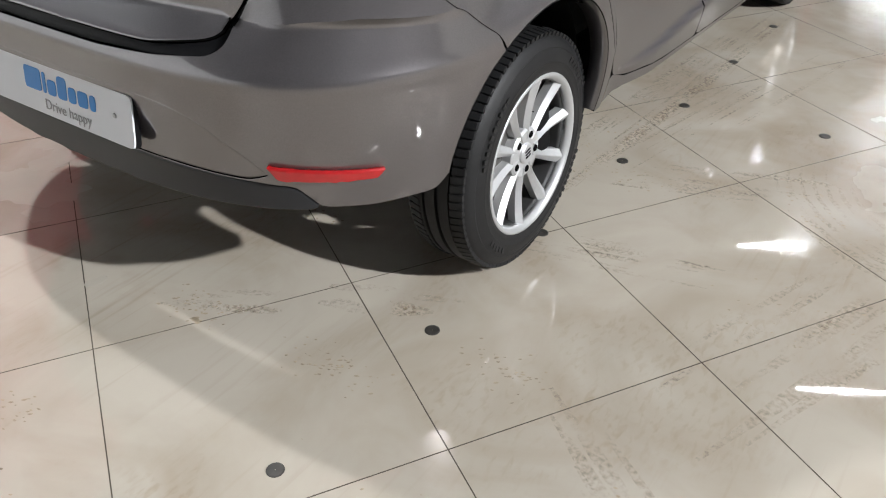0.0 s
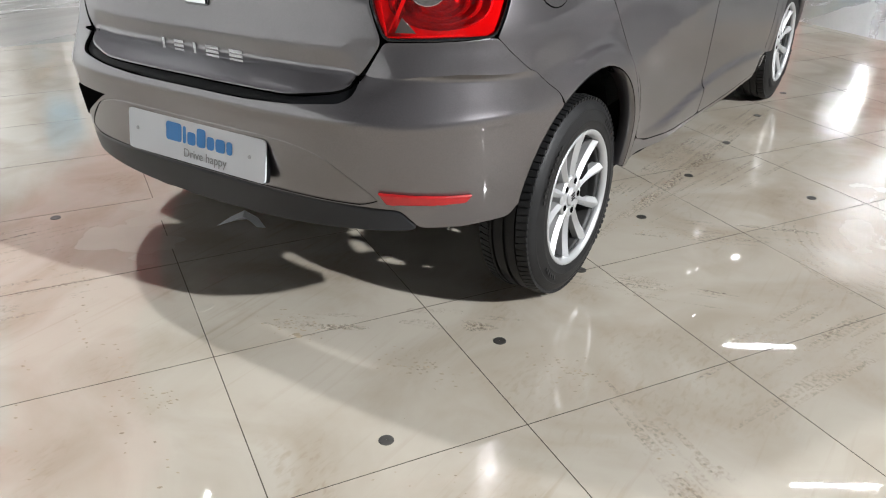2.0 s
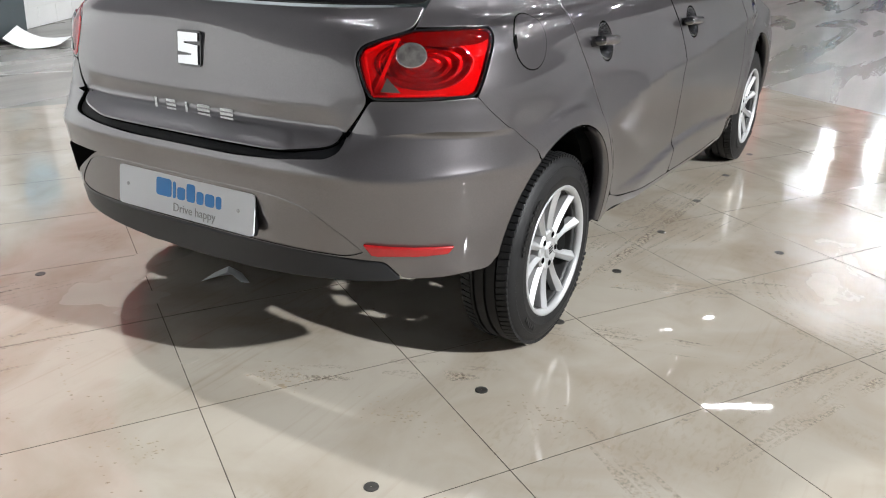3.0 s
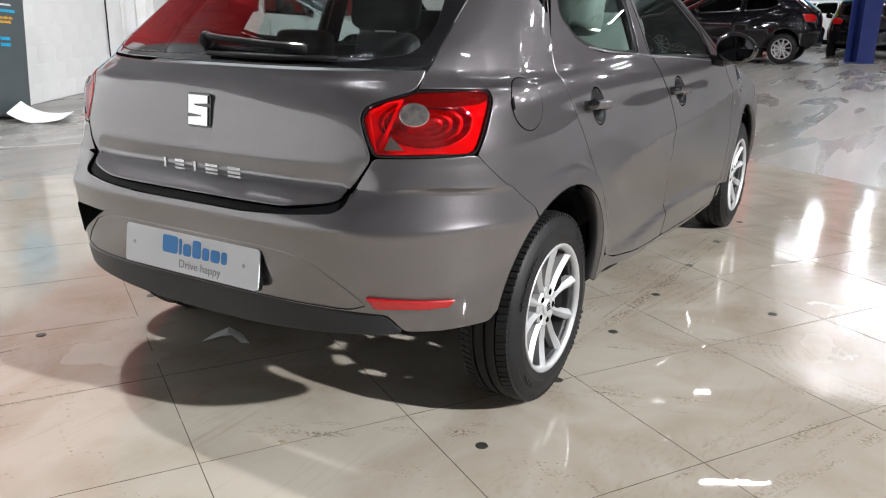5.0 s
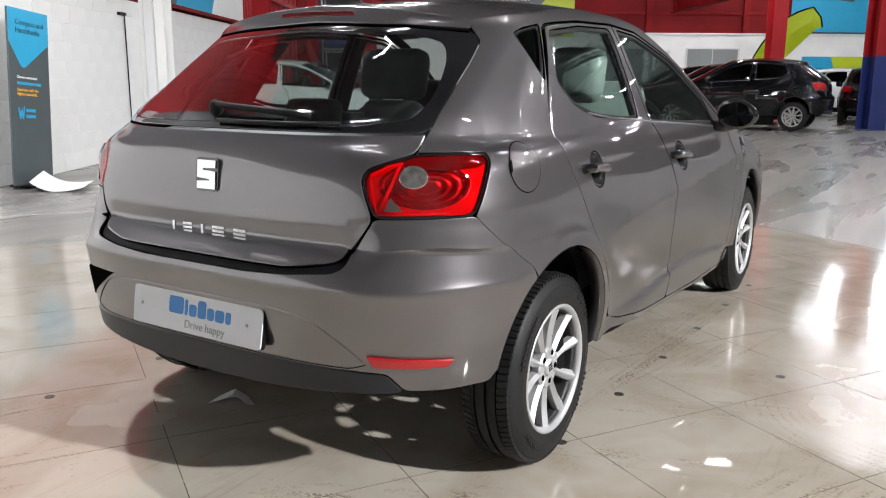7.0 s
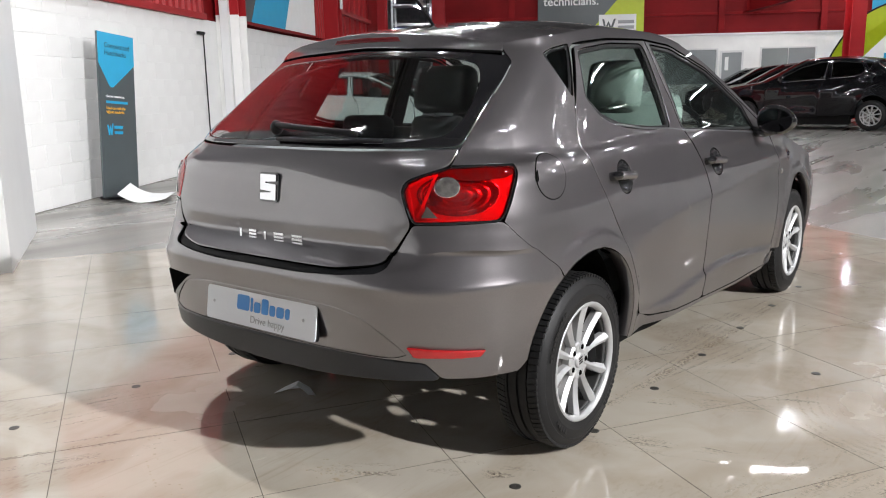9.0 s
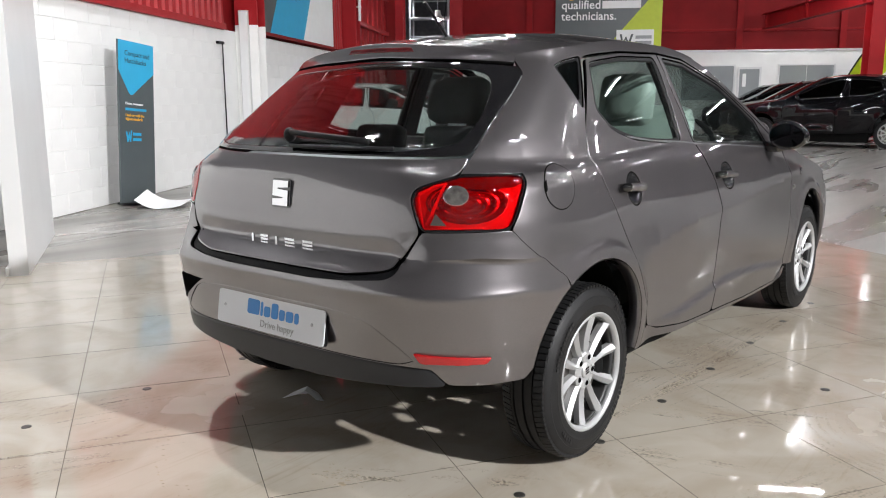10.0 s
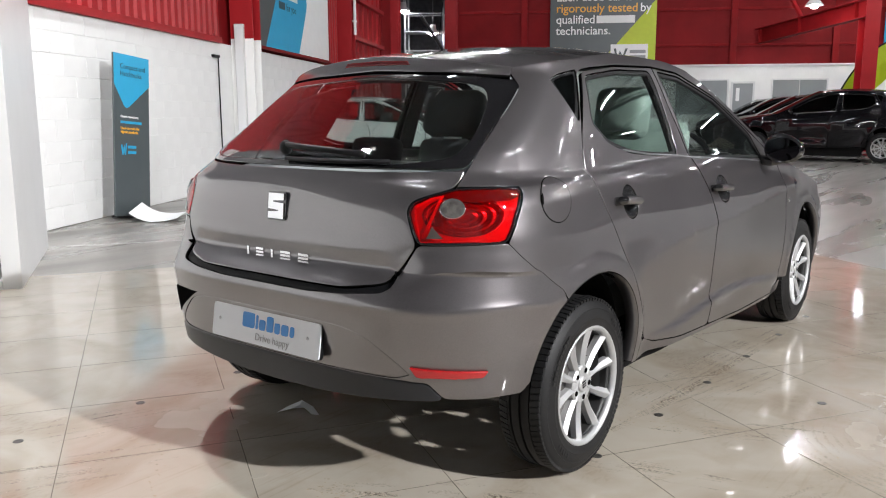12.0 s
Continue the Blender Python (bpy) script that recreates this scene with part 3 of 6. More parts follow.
for x, y, z in ((-1.08, 24.1, 5.3), (-3.4, 26.0, 5.0), (0.25, 24.4, 5.1), (1.3, 17.1, 5.6), (7.3, 20.8, 5.4), (8.7, 14.2, 5.4), (10.5, 27.0, 5.4), (12.5, 22.0, 5.4), (9.3, 0.2, 5.55), (-3.3, 0.5, 5.8),
                (-2.0, 13.7, 5.3), (0.6, 14.1, 5.3), (-3.3, 15.6, 5.3), (-3.8, 20.2, 5.3), (5.5, 7.0, 5.6), (9.0, 9.0, 5.6)):
    bay_light(pose(x, y, z), ROOF_Z - z, 0.3 if y == 13.7 else 0.6 if 13.0 < y < 16.0 else 0.85)
for x, y, z in ((0.58, 24.0, 4.11), (-0.55, 24.0, 4.96), (12.29, 16.8, 4.04)):
    bay_light(hall(x, y, z), ROOF_Z - z)



def bay_glow(x, y, z, target, watts):
    """The light thrown by one of the nearer high-bay lamps."""
    glow = bpy.data.lights.new("high_bay_glow", "AREA")
    glow.shape, glow.size, glow.energy, glow.color = "DISK", 0.24, watts, (0.97, 0.98, 1.0)
    new("high_bay_glow", glow).matrix_world = look((x, y, z), target)


bay_glow(9.26, 0.2, 5.42, (0.3, 0.0, 0.3), KEY_WATTS)
bay_glow(-3.3, 0.5, 5.69, (-2.6, 0.2, 0.0), OVERHEAD_WATTS)

# ---------------------------------------------------------------- the hatchback's skin
# car axes: x to its right, y ahead from the rear axle, z up from the floor.
# A point of the skin is named by (s, z): s runs from the middle of the tail, round the corner and along the flank to the nose.
YC, YF = 0.30, 2.45
S_FRONT = math.pi / 2 + YF - YC


def curve(*pairs):
    """Smooth monotone curve through a few (a, b) pairs."""
    xs, ys = np.array(pairs, float).T
    h, d = np.diff(xs), np.diff(ys) / np.diff(xs)
    m = np.zeros(len(xs))
    m[0], m[-1] = d[0], d[-1]
    for i in range(1, len(xs) - 1):
        if d[i - 1] * d[i] > 0:
            w1, w2 = 2 * h[i] + h[i - 1], h[i] + 2 * h[i - 1]
            m[i] = (w1 + w2) / (w1 / d[i - 1] + w2 / d[i])

    def value(a):
        a = np.clip(np.asarray(a, float), xs[0], xs[-1])
        i = np.clip(np.searchsorted(xs, a) - 1, 0, len(xs) - 2)
        t = (a - xs[i]) / h[i]
        return ((1 + 2 * t) * (1 - t) ** 2 * ys[i] + t * (1 - t) ** 2 * h[i] * m[i]
                + t * t * (3 - 2 * t) * ys[i + 1] + t * t * (t - 1) * h[i] * m[i + 1])
    return value


half_width = curve((.10, .76), (.18, .782), (.26, .798), (.36, .817), (.50, .835), (.62, .84), (.72, .832), (.80, .82), (.88, .80),
                   (.94, .785), (1.0, .758), (1.2, .675), (1.30, .628), (1.38, .58), (1.46, .50))
rear_end = curve((.18, -.56), (.28, -.63), (.36, -.648), (.46, -.658), (.56, -.670), (.63, -.676), (.67, -.668), (.70, -.635), (.72, -.605),
                 (.80, -.606), (.88, -.598), (.96, -.578), (1.0, -.560), (1.045, -.521), (1.1, -.438), (1.2, -.290), (1.28, -.170), (1.312, -.130), (1.36, -.119), (1.40, -.10), (1.44, -.05))
fullness = curve((.30, 3.75), (.62, 3.75), (.70, 3.45), (.79, 3.9), (.90, 3.95), (.96, 3.55), (1.0, 3.05), (1.4, 3.0))
front_end = curve((.10, 3.15), (.2, 3.22), (.4, 3.30), (.6, 3.30), (.75, 3.22), (.85, 3.0), (.95, 2.6))
flank_taper = curve((.3, 1.0), (1.5, 1.0), (2.1, .985), (2.45, .965), (3.3, .965))
nose_drop = curve((.3, 0), (1.7, 0), (2.3, .05), (2.9, .14), (3.3, .2))
rail_z = curve((1.0, 1.318), (1.19, 1.337), (1.47, 1.358), (1.87, 1.386), (2.2, 1.380), (2.40, 1.355), (2.64, 1.268), (3.0, 1.085), (3.32, .93))
AXLE_F, HUB_Z = 2.469, 0.305
ARCH_R, ARCH_Z, ARCH_DY = 0.300, 0.374, -0.018


def raw(s, z):
    s, z = np.asarray(s, float), np.asarray(z, float)
    a = np.abs(s)
    y_mid = YC + np.clip(a - math.pi / 2, 0, YF - YC)
    drop = nose_drop(y_mid)
    w = half_width(z + drop) * flank_taper(y_mid)
    full = fullness(z)
    phi = np.minimum(a, math.pi / 2)
    r = ((np.sin(phi) / w) ** full + (np.cos(phi) / (YC - rear_end(z))) ** full) ** (-1 / full)
    psi = np.clip(a - S_FRONT, 0, math.pi / 2)
    q = ((np.cos(psi) / w) ** full + (np.sin(psi) / (front_end(z) - YF)) ** full) ** (-1 / full)
    tail, nose = a < math.pi / 2, a > S_FRONT
    x = np.where(tail, r * np.sin(phi), np.where(nose, q * np.cos(psi), w))
    y = np.where(tail, YC - r * np.cos(phi), np.where(nose, YF + q * np.sin(psi), y_mid))
    return np.stack([np.sign(s) * x, y, z + 0 * x], -1)


swage_z = curve((1.45, .625), (1.78, .682), (2.1, .712), (2.5, .725), (2.82, .749), (3.2, .769), (3.55, .783))
ledge_z = curve((1.66, .372), (1.86, .366), (2.13, .388), (2.43, .412), (2.74, .398), (3.2, .345))


def relief(s, z, p):
    """Wheel-arch lips and pressed feature lines, in metres outwards."""
    a = np.abs(s)
    out = 0 * a
    for yc in (0.0, AXLE_F):
        d = np.hypot(p[..., 1] - yc - ARCH_DY, z - ARCH_Z) - ARCH_R
        body = np.clip((a - 1.00) / 0.12, 0, 1)
        out = out + (0.009 * (0.4 + 0.6 * body) * np.exp(-(d / 0.08) ** 2) + 0.006 * body * (0.5 - 0.5 * np.tanh((d - 0.052) / 0.010))) * (p[..., 0] ** 2 > 0.2) * np.clip((d + 0.06) / 0.02, 0, 1)
    # shoulder line from the tail lamp, fading along the rear door
    d = z - (0.967 + 0.028 * (a - 0.94))
    out = out - 0.009 * (0.5 + 0.5 * np.tanh(d / 0.008)) * np.clip((a - 0.80) / 0.1, 0, 1) * np.clip((2.6 - a) / 0.8, 0, 1) * np.clip((1.10 - z) / 0.10, 0, 1)
    # rising line across both doors, and the ledge above the sill
    fade = np.clip((a - 1.50) / 0.5, 0, 1) * np.clip((3.7 - a) / 0.2, 0, 1)
    d = z - swage_z(a)
    out = out + fade * 0.017 * np.exp(-np.sqrt(d * d + 0.00003) / np.where(d > 0, 0.10, 0.05))
    d = (ledge_z(a) - z) / 0.009
    out = out + 0.019 * (0.5 + 0.5 * np.tanh(d)) * np.clip((a - 1.66) / 0.25, 0, 1) * np.clip((3.35 - a) / 0.2, 0, 1)
    # bumper ridge and the tailgate's pressed line
    tail_zone = np.clip((0.95 - a) / 0.1, 0, 1)
    # the bumper's shoulder fills out towards the corner
    fill = np.clip((a - 0.42) / 0.22, 0, 1)
    away = lambda q: np.hypot(q[..., 0], q[..., 1] - YC)
    low, high = away(raw(s, 0 * z + 0.610)), away(raw(s, 0 * z + 0.790))
    level = low + (high - low) * np.clip((z - 0.61) / 0.18, 0, 1)
    out = out + fill * fill * (3 - 2 * fill) * np.clip((1.20 - a) / 0.3, 0, 1) * np.where((z > 0.61) & (z < 0.79), level - away(p), 0.0)
    out = out + tail_zone * 0.006 * np.exp(-np.abs(z - 0.622) / 0.026) * np.where(z < 0.622, np.exp(-np.abs(z - 0.622) / 0.03), 1.0)
    out = out + 0.004 * np.clip((0.5 - a) / 0.05, 0, 1) * np.exp(-np.abs(z - 0.782) / 0.015)
    return out


def normals_of(f, s, z):
    e = 0.002
    n = np.cross(f(s + e, z) - f(s - e, z), f(s, z + e) - f(s, z - e))
    return n / np.maximum(np.linalg.norm(n, axis=-1, keepdims=True), 1e-9)


def skin(s, z, out=0.0):
    s, z = np.asarray(s, float), np.asarray(z, float)
    p = raw(s, z)
    return p + normals_of(raw, s, z) * (relief(s, z, p) + out)[..., None]


def s_at(y, z):
    """The s of the flank at a given y."""
    if y >= YC:
        if y <= YF:
            return math.pi / 2 + y - YC
        lo, hi = S_FRONT, S_FRONT + math.pi / 2
    else:
        lo, hi = 0.0, math.pi / 2
    for _ in range(40):
        mid = (lo + hi) / 2
        if raw(mid, z)[1] < y:
            lo = mid
        else:
            hi = mid
    return (lo + hi) / 2


def arch_line(yc, a0, a1, n=26, r=ARCH_R):
    """Points of a wheel arch from angle a0 to a1, in degrees, 0 ahead and 90 up."""
    pts = []
    for i in range(n + 1):
        a = radians(a0 + (a1 - a0) * i / n)
        y, z = yc + ARCH_DY + r * math.cos(a), ARCH_Z + r * math.sin(a)
        pts.append((s_at(y, z), z, 0))
    return pts


def rounded(points, r):
    """A closed outline with its corners rounded; a point may carry its own radius."""
    out, n = [], len(points)
    for i in range(n):
        p, a, b = np.array(points[i][:2]), np.array(points[i - 1][:2]), np.array(points[(i + 1) % n][:2])
        rad = points[i][2] if len(points[i]) > 2 else r
        la, lb = np.linalg.norm(a - p), np.linalg.norm(b - p)
        k = min(rad, 0.5 * la, 0.5 * lb)
        if k < 0.003:
            out.append(p)
            continue
        q0, q1 = p + (a - p) / la * k, p + (b - p) / lb * k
        steps = max(2, min(8, int(k / 0.006)))
        for j in range(steps + 1):
            t = j / steps
            out.append((1 - t) ** 2 * q0 + 2 * t * (1 - t) * p + t * t * q1)
    keep = [out[0]]
    for p in out[1:]:
        if np.linalg.norm(p - keep[-1]) > 0.0008:
            keep.append(p)
    if np.linalg.norm(keep[0] - keep[-1]) < 0.0008:
        keep.pop()
    return np.array(keep)


def inside(poly, pts):
    x, y = pts[:, 0], pts[:, 1]
    res = np.zeros(len(pts), bool)
    for (x0, y0), (x1, y1) in zip(poly, np.roll(poly, -1, 0)):
        cross = (y0 > y) != (y1 > y)
        res ^= cross & (x < (x1 - x0) * (y - y0) / (y1 - y0 + 1e-15) + x0)
    return res


def shifted(poly, d):
    """The outline moved inwards by d (outwards where negative)."""
    area = 0.5 * np.sum(poly[:, 0] * np.roll(poly[:, 1], -1) - np.roll(poly[:, 0], -1) * poly[:, 1])
    e1, e2 = poly - np.roll(poly, 1, 0), np.roll(poly, -1, 0) - poly
    t = e1 / np.linalg.norm(e1, axis=1, keepdims=True) + e2 / np.linalg.norm(e2, axis=1, keepdims=True)
    t /= np.maximum(np.linalg.norm(t, axis=1, keepdims=True), 1e-9)
    return poly + np.stack([-t[:, 1], t[:, 0]], 1) * d * np.sign(area)


def dense(poly, h):
    out = []
    for p, q in zip(poly, np.roll(poly, -1, 0)):
        n = max(1, int(np.linalg.norm(q - p) / h))
        out += [p + (q - p) * i / n for i in range(n)]
    return np.array(out)


def panel(name, outline, mat, parent, r=0.02, holes=(), out=0.0, h=0.03, thick=0.014, gap=0.0028, roll=0.004, side=1, label="", fn=None, dome=0.0):
    """A pressed panel: an outline on the skin, filled, given thickness and rolled edges. holes: (outline, radius) pairs."""
    from mathutils.geometry import delaunay_2d_cdt
    fn = fn or skin
    loops = [shifted(rounded(outline, r), gap)] + [shifted(rounded(o, rr), -gap) for o, rr in holes]
    loops = [dense(lp, h) for lp in loops]
    rings = [shifted(lp, roll if i == 0 else -roll) for i, lp in enumerate(loops)]
    pts, edges = [], []
    for lp in loops + rings:
        n0 = len(pts)
        pts += [tuple(p) for p in lp]
        edges += [(n0 + i, n0 + (i + 1) % len(lp)) for i in range(len(lp))]
    lo, hi = loops[0].min(0), loops[0].max(0)
    gx, gy = np.meshgrid(np.arange(lo[0] + h / 2, hi[0], h), np.arange(lo[1] + h / 2, hi[1], h))
    grid = np.stack([gx.ravel(), gy.ravel()], 1)
    ok = inside(shifted(rings[0], h * 0.3), grid) & inside(rings[0], grid)
    for ring in rings[1:]:
        ok &= ~inside(shifted(ring, -h * 0.3), grid)
    pts += [tuple(p) for p in grid[ok]]
    res = delaunay_2d_cdt([Vector(p) for p in pts], edges, [], 0, 1e-6)
    v2 = np.array([tuple(v) for v in res[0]])
    tris = np.array([f[:] for f in res[2]], int)
    mid = v2[tris].mean(1)
    ok = inside(loops[0], mid)
    for lp in loops[1:]:
        ok &= ~inside(lp, mid)
    tris = tris[ok]
    used = np.unique(tris)
    index = -np.ones(len(v2), int)
    index[used] = np.arange(len(used))
    tris, v2 = index[tris], v2[used]
    count = {}
    for t in tris:
        for a, b in ((t[0], t[1]), (t[1], t[2]), (t[2], t[0])):
            count[(a, b)] = 1
    rim = [(a, b) for a, b in count if (b, a) not in count]
    s, z = v2[:, 0] * side, v2[:, 1]
    lift = np.full(len(s), float(out))
    if dome:
        far = np.min([np.min(np.linalg.norm(v2[:, None] - lp[None], axis=2), 1) for lp in loops], 0)
        lift += dome * (1 - np.exp(-far / 0.03))
    normal = normals_of(fn, s, z)
    at_rim = np.zeros(len(s), bool)
    away = np.zeros((len(s), 2))
    for a, b in rim:
        at_rim[[a, b]] = True
        d = v2[b] - v2[a]
        away[a] += (d[1], -d[0])
        away[b] += (d[1], -d[0])
    lift = np.where(at_rim, lift - roll * 0.6, lift)
    top = fn(s, z, lift)
    e = 0.002
    du, dv = fn(s + e * side, z) - fn(s - e * side, z), fn(s, z + e) - fn(s, z - e)
    outw = away[:, :1] * du + away[:, 1:] * dv
    outw /= np.maximum(np.linalg.norm(outw, axis=1, keepdims=True), 1e-9)
    nn = np.where(at_rim[:, None], normal + 0.7 * outw, normal)
    nn /= np.linalg.norm(nn, axis=1, keepdims=True)
    under = top - normal * thick
    n = len(s)
    if side < 0:
        tris = tris[:, ::-1]
        rim = [(b, a) for a, b in rim]
    faces = [tuple(t) for t in tris.tolist()] + [tuple(n + i for i in t[::-1]) for t in tris.tolist()]
    faces += [(int(b), int(a), int(n + a), int(n + b)) for a, b in rim]
    me = bpy.data.meshes.new(name)
    me.from_pydata(np.concatenate([top, under]).tolist(), [], faces)
    me.materials.append(mat)
    me.shade_smooth()
    # edges and undersides of painted panels blackened as the shade in shut gaps
    if "paint" in mat.name:
        me.materials.append(M_SHADE_BLACK)
        me.polygons.foreach_set("material_index", np.r_[np.zeros(len(tris), int), np.ones(len(faces) - len(tris), int)].astype(np.int32))
    me.normals_split_custom_set_from_vertices(np.concatenate([nn, -normal]).tolist())
    ob = new(name, me)
    ob.parent = parent
    return tagged(ob, label)


def sheet(name, f, nu, nv, mat, parent, thick=0.012, label=""):
    """A curved sheet f(u, v), u and v from 0 to 1, with thickness below."""
    u, v = np.meshgrid(np.linspace(0, 1, nu), np.linspace(0, 1, nv), indexing="ij")
    e = 1e-3
    p = f(u, v)
    normal = np.cross(f(u + e, v) - f(u - e, v), f(u, v + e) - f(u, v - e))
    normal /= np.maximum(np.linalg.norm(normal, axis=-1, keepdims=True), 1e-9)
    low = p - normal * thick
    verts = np.concatenate([p.reshape(-1, 3), low.reshape(-1, 3)])
    n = nu * nv
    faces = []
    for i in range(nu - 1):
        for j in range(nv - 1):
            a, b, c, d = i * nv + j, (i + 1) * nv + j, (i + 1) * nv + j + 1, i * nv + j + 1
            faces += [(a, b, c, d), (n + d, n + c, n + b, n + a)]
    border = ([i * nv for i in range(nu)] + [(nu - 1) * nv + j for j in range(1, nv)]
              + [i * nv + nv - 1 for i in range(nu - 2, -1, -1)] + [j for j in range(nv - 2, 0, -1)])
    for a, b in zip(border, border[1:] + border[:1]):
        faces.append((b, a, n + a, n + b))
    me = bpy.data.meshes.new(name)
    me.from_pydata(verts.tolist(), [], faces)
    me.materials.append(mat)
    me.shade_smooth()
    me.normals_split_custom_set_from_vertices(np.concatenate([normal.reshape(-1, 3), -normal.reshape(-1, 3)]).tolist())
    ob = new(name, me)
    ob.parent = parent
    return tagged(ob, label)


def rail_point(s):
    return skin(s, rail_z(np.abs(s)))


def roof_skin(u, v):
    """u across from -1 to 1 (given 0 to 1), v from the tail (0) to the screen header (1)."""
    t = 2 * u - 1
    edge = rail_point(1.0 + (2.46 - 1.0) * v)
    bow = (1 - t * t)
    y_back = (-0.112 - rail_point(np.float64(1.0))[1]) * bow * (1 - v) ** 3
    y_front = 0.17 * bow * v ** 3
    z = edge[..., 2] + (0.047 + 0.006 * np.sin(math.pi * np.clip(v, 0, 1))) * (1 - np.abs(t) ** 2.2)
    return np.stack([t * (edge[..., 0] + 0.004), edge[..., 1] + y_back + y_front, z], -1)


def screen_skin(u, v):
    """Windscreen: v from the header (0) to the cowl (1)."""
    t = 2 * u - 1
    edge = rail_point(2.46 + (3.30 - 2.46) * v)
    bow = 1 - t * t
    return np.stack([t * edge[..., 0], edge[..., 1] + bow * (0.17 + 0.10 * v), edge[..., 2] + 0.047 * bow * (1 - v) + 0.02 * bow], -1)


hood_z = curve((1.95, .945), (2.3, .90), (2.7, .83), (3.0, .76), (3.2, .70))


def hood_skin(u, v):
    t = 2 * u - 1
    y_edge = 2.02 + 0.93 * v
    z_edge = hood_z(y_edge) - 0.035
    w = half_width(z_edge + nose_drop(np.minimum(y_edge, YF))) * flank_taper(y_edge) * (1 - 0.26 * v ** 3) - 0.01
    bow = 1 - t * t
    return np.stack([t * w, y_edge + bow * (0.27 - 0.0 * v), z_edge + 0.055 * (1 - np.abs(t) ** 2.5)], -1)

# ---------------------------------------------------------------- wheels


def wheel(parent, x, y, side, fine=True):
    """Alloy wheel with ten spokes in pairs; its outer face looks along +x before it is placed."""
    turn = pose(x, y, HUB_Z - 0.014, 0, 0, 0 if side > 0 else 180) @ pose(0, 0, 0, 11, 0, 0)
    hub = new("wheel")
    hub.parent, hub.matrix_local = parent, turn
    n = 96 if fine else 40
    R = 0.289
    bm = bmesh.new()
    tread = [(R - 0.010, -0.088), (R - 0.002, -0.070), (R, -0.052), (R, -0.044), (R - 0.007, -0.043), (R - 0.007, -0.036), (R, -0.035), (R + 0.001, -0.006),
             (R - 0.007, -0.005), (R - 0.007, 0.005), (R + 0.001, 0.006), (R, 0.032), (R - 0.007, 0.033), (R - 0.007, 0.039), (R, 0.040), (R, 0.046), (R - 0.003, 0.058), (R - 0.011, 0.071)]
    wall = [(R - 0.020, 0.079), (R - 0.034, 0.0860), (R - 0.036, 0.0850), (R - 0.052, 0.0905), (R - 0.066, 0.0925), (R - 0.068, 0.0912), (R - 0.080, 0.0915), (0.198, 0.089), (0.191, 0.080)]
    back = [(0.198, -0.080), (0.206, -0.086), (R - 0.060, -0.100), (R - 0.030, -0.099)]
    lathe(bm, [(r, o * 0.91) for r, o in back + tread + wall], n, closed=True)
    tyre = part("tyre", bm, M_RUBBER, hub, "worn black rubber tyre", smooth=True)
    tyre.data.set_sharp_from_angle(angle=radians(38))
    if fine:
        # shoulder blocks: short bars between the shoulder sipes
        bm = bmesh.new()
        for k in range(90):
            a = 2 * math.pi * k / 90
            for sx in (1, -1):
                m = pose(0, 0, 0, math.degrees(a), 0, 0) @ pose(0.050 if sx > 0 else -0.062, 0, R - 0.0045, 0, sx * 9, 6 * sx)
                block(bm, -0.0160, 0.0160, -0.0078, 0.0078, -0.006, 0.0056, 0.0010, m)
        tagged(part("shoulder_tread", bm, M_RUBBER, tyre), kind="stuff")
        for a0, length in ((25, 46), (205, 40), (118, 24), (290, 26)):
            bm = bmesh.new()
            for k in range(int(length / 4.2)):
                a = a0 + 4.2 * k
                m = pose(0, 0, 0, a, 0, 0) @ pose(0.0828, 0, R - 0.0535, 0, 8, 0)
                hgt = 0.008 + 0.004 * ((k * 7) % 3) / 2
                block(bm, -0.0005, 0.0013, -0.0055, 0.0052, -hgt, hgt, 0.0004, m)
            tagged(part("sidewall_mark", bm, M_RUBBER, tyre), kind="stuff")
    bm = bmesh.new()
    lathe(bm, [(0.199, 0.072), (0.1985, 0.081), (0.1950, 0.0835), (0.189, 0.082), (0.183, 0.074), (0.1795, 0.062), (0.189, 0.060)], n, closed=True)
    rim = part("rim", bm, M_ALLOY, hub, "silver alloy rim", smooth=True)
    bm = bmesh.new()
    lathe(bm, [(0.1795, 0.0615), (0.178, 0.050), (0.178, 0.0), (0.175, -0.070), (0.204, -0.081), (0.200, -0.074), (0.170, -0.067), (0.173, 0.0), (0.180, 0.050)], n, closed=True)
    part("barrel", bm, M_BARREL_SHADE, rim, "inner barrel darkened for brake dust and the shade behind the spokes", smooth=True)
    bm = bmesh.new()
    lathe(bm, [(0.001, 0.030), (0.125, 0.030), (0.128, 0.027), (0.128, 0.016), (0.001, 0.014)], 40)
    part("brake_disc", bm, M_DISC, hub)
    bm = bmesh.new()
    block(bm, 0.012, 0.052, 0.07, 0.135, -0.07, 0.07, 0.012)
    part("brake_caliper", bm, M_UNDER, hub)
    # spokes: five pairs, each bar wider at the rim, crowned, sunk towards the hub
    for k in range(5):
        for sgn in (-1, 1):
            bm = bmesh.new()
            rows = []
            for t in np.linspace(0, 1, 9):
                r = 0.038 + 0.148 * t
                ang = radians(sgn * (16.0 + 2.0 * t))
                w = 0.0090 + 0.0090 * t ** 1.2
                out = 0.060 + 0.015 * t - 0.006 * math.sin(math.pi * t)
                c, s_ = math.cos(ang), math.sin(ang)
                cen, cross = Vector((0, r * s_, r * c)), Vector((0, c, -s_))
                prof = ((-1.0, -0.032), (-1.0, -0.011), (-0.10, 0.0), (0.10, 0.0), (1.0, -0.011), (1.0, -0.032))
                rows.append([bm.verts.new(cen + cross * (w * a) + Vector((out + b, 0, 0))) for a, b in prof])
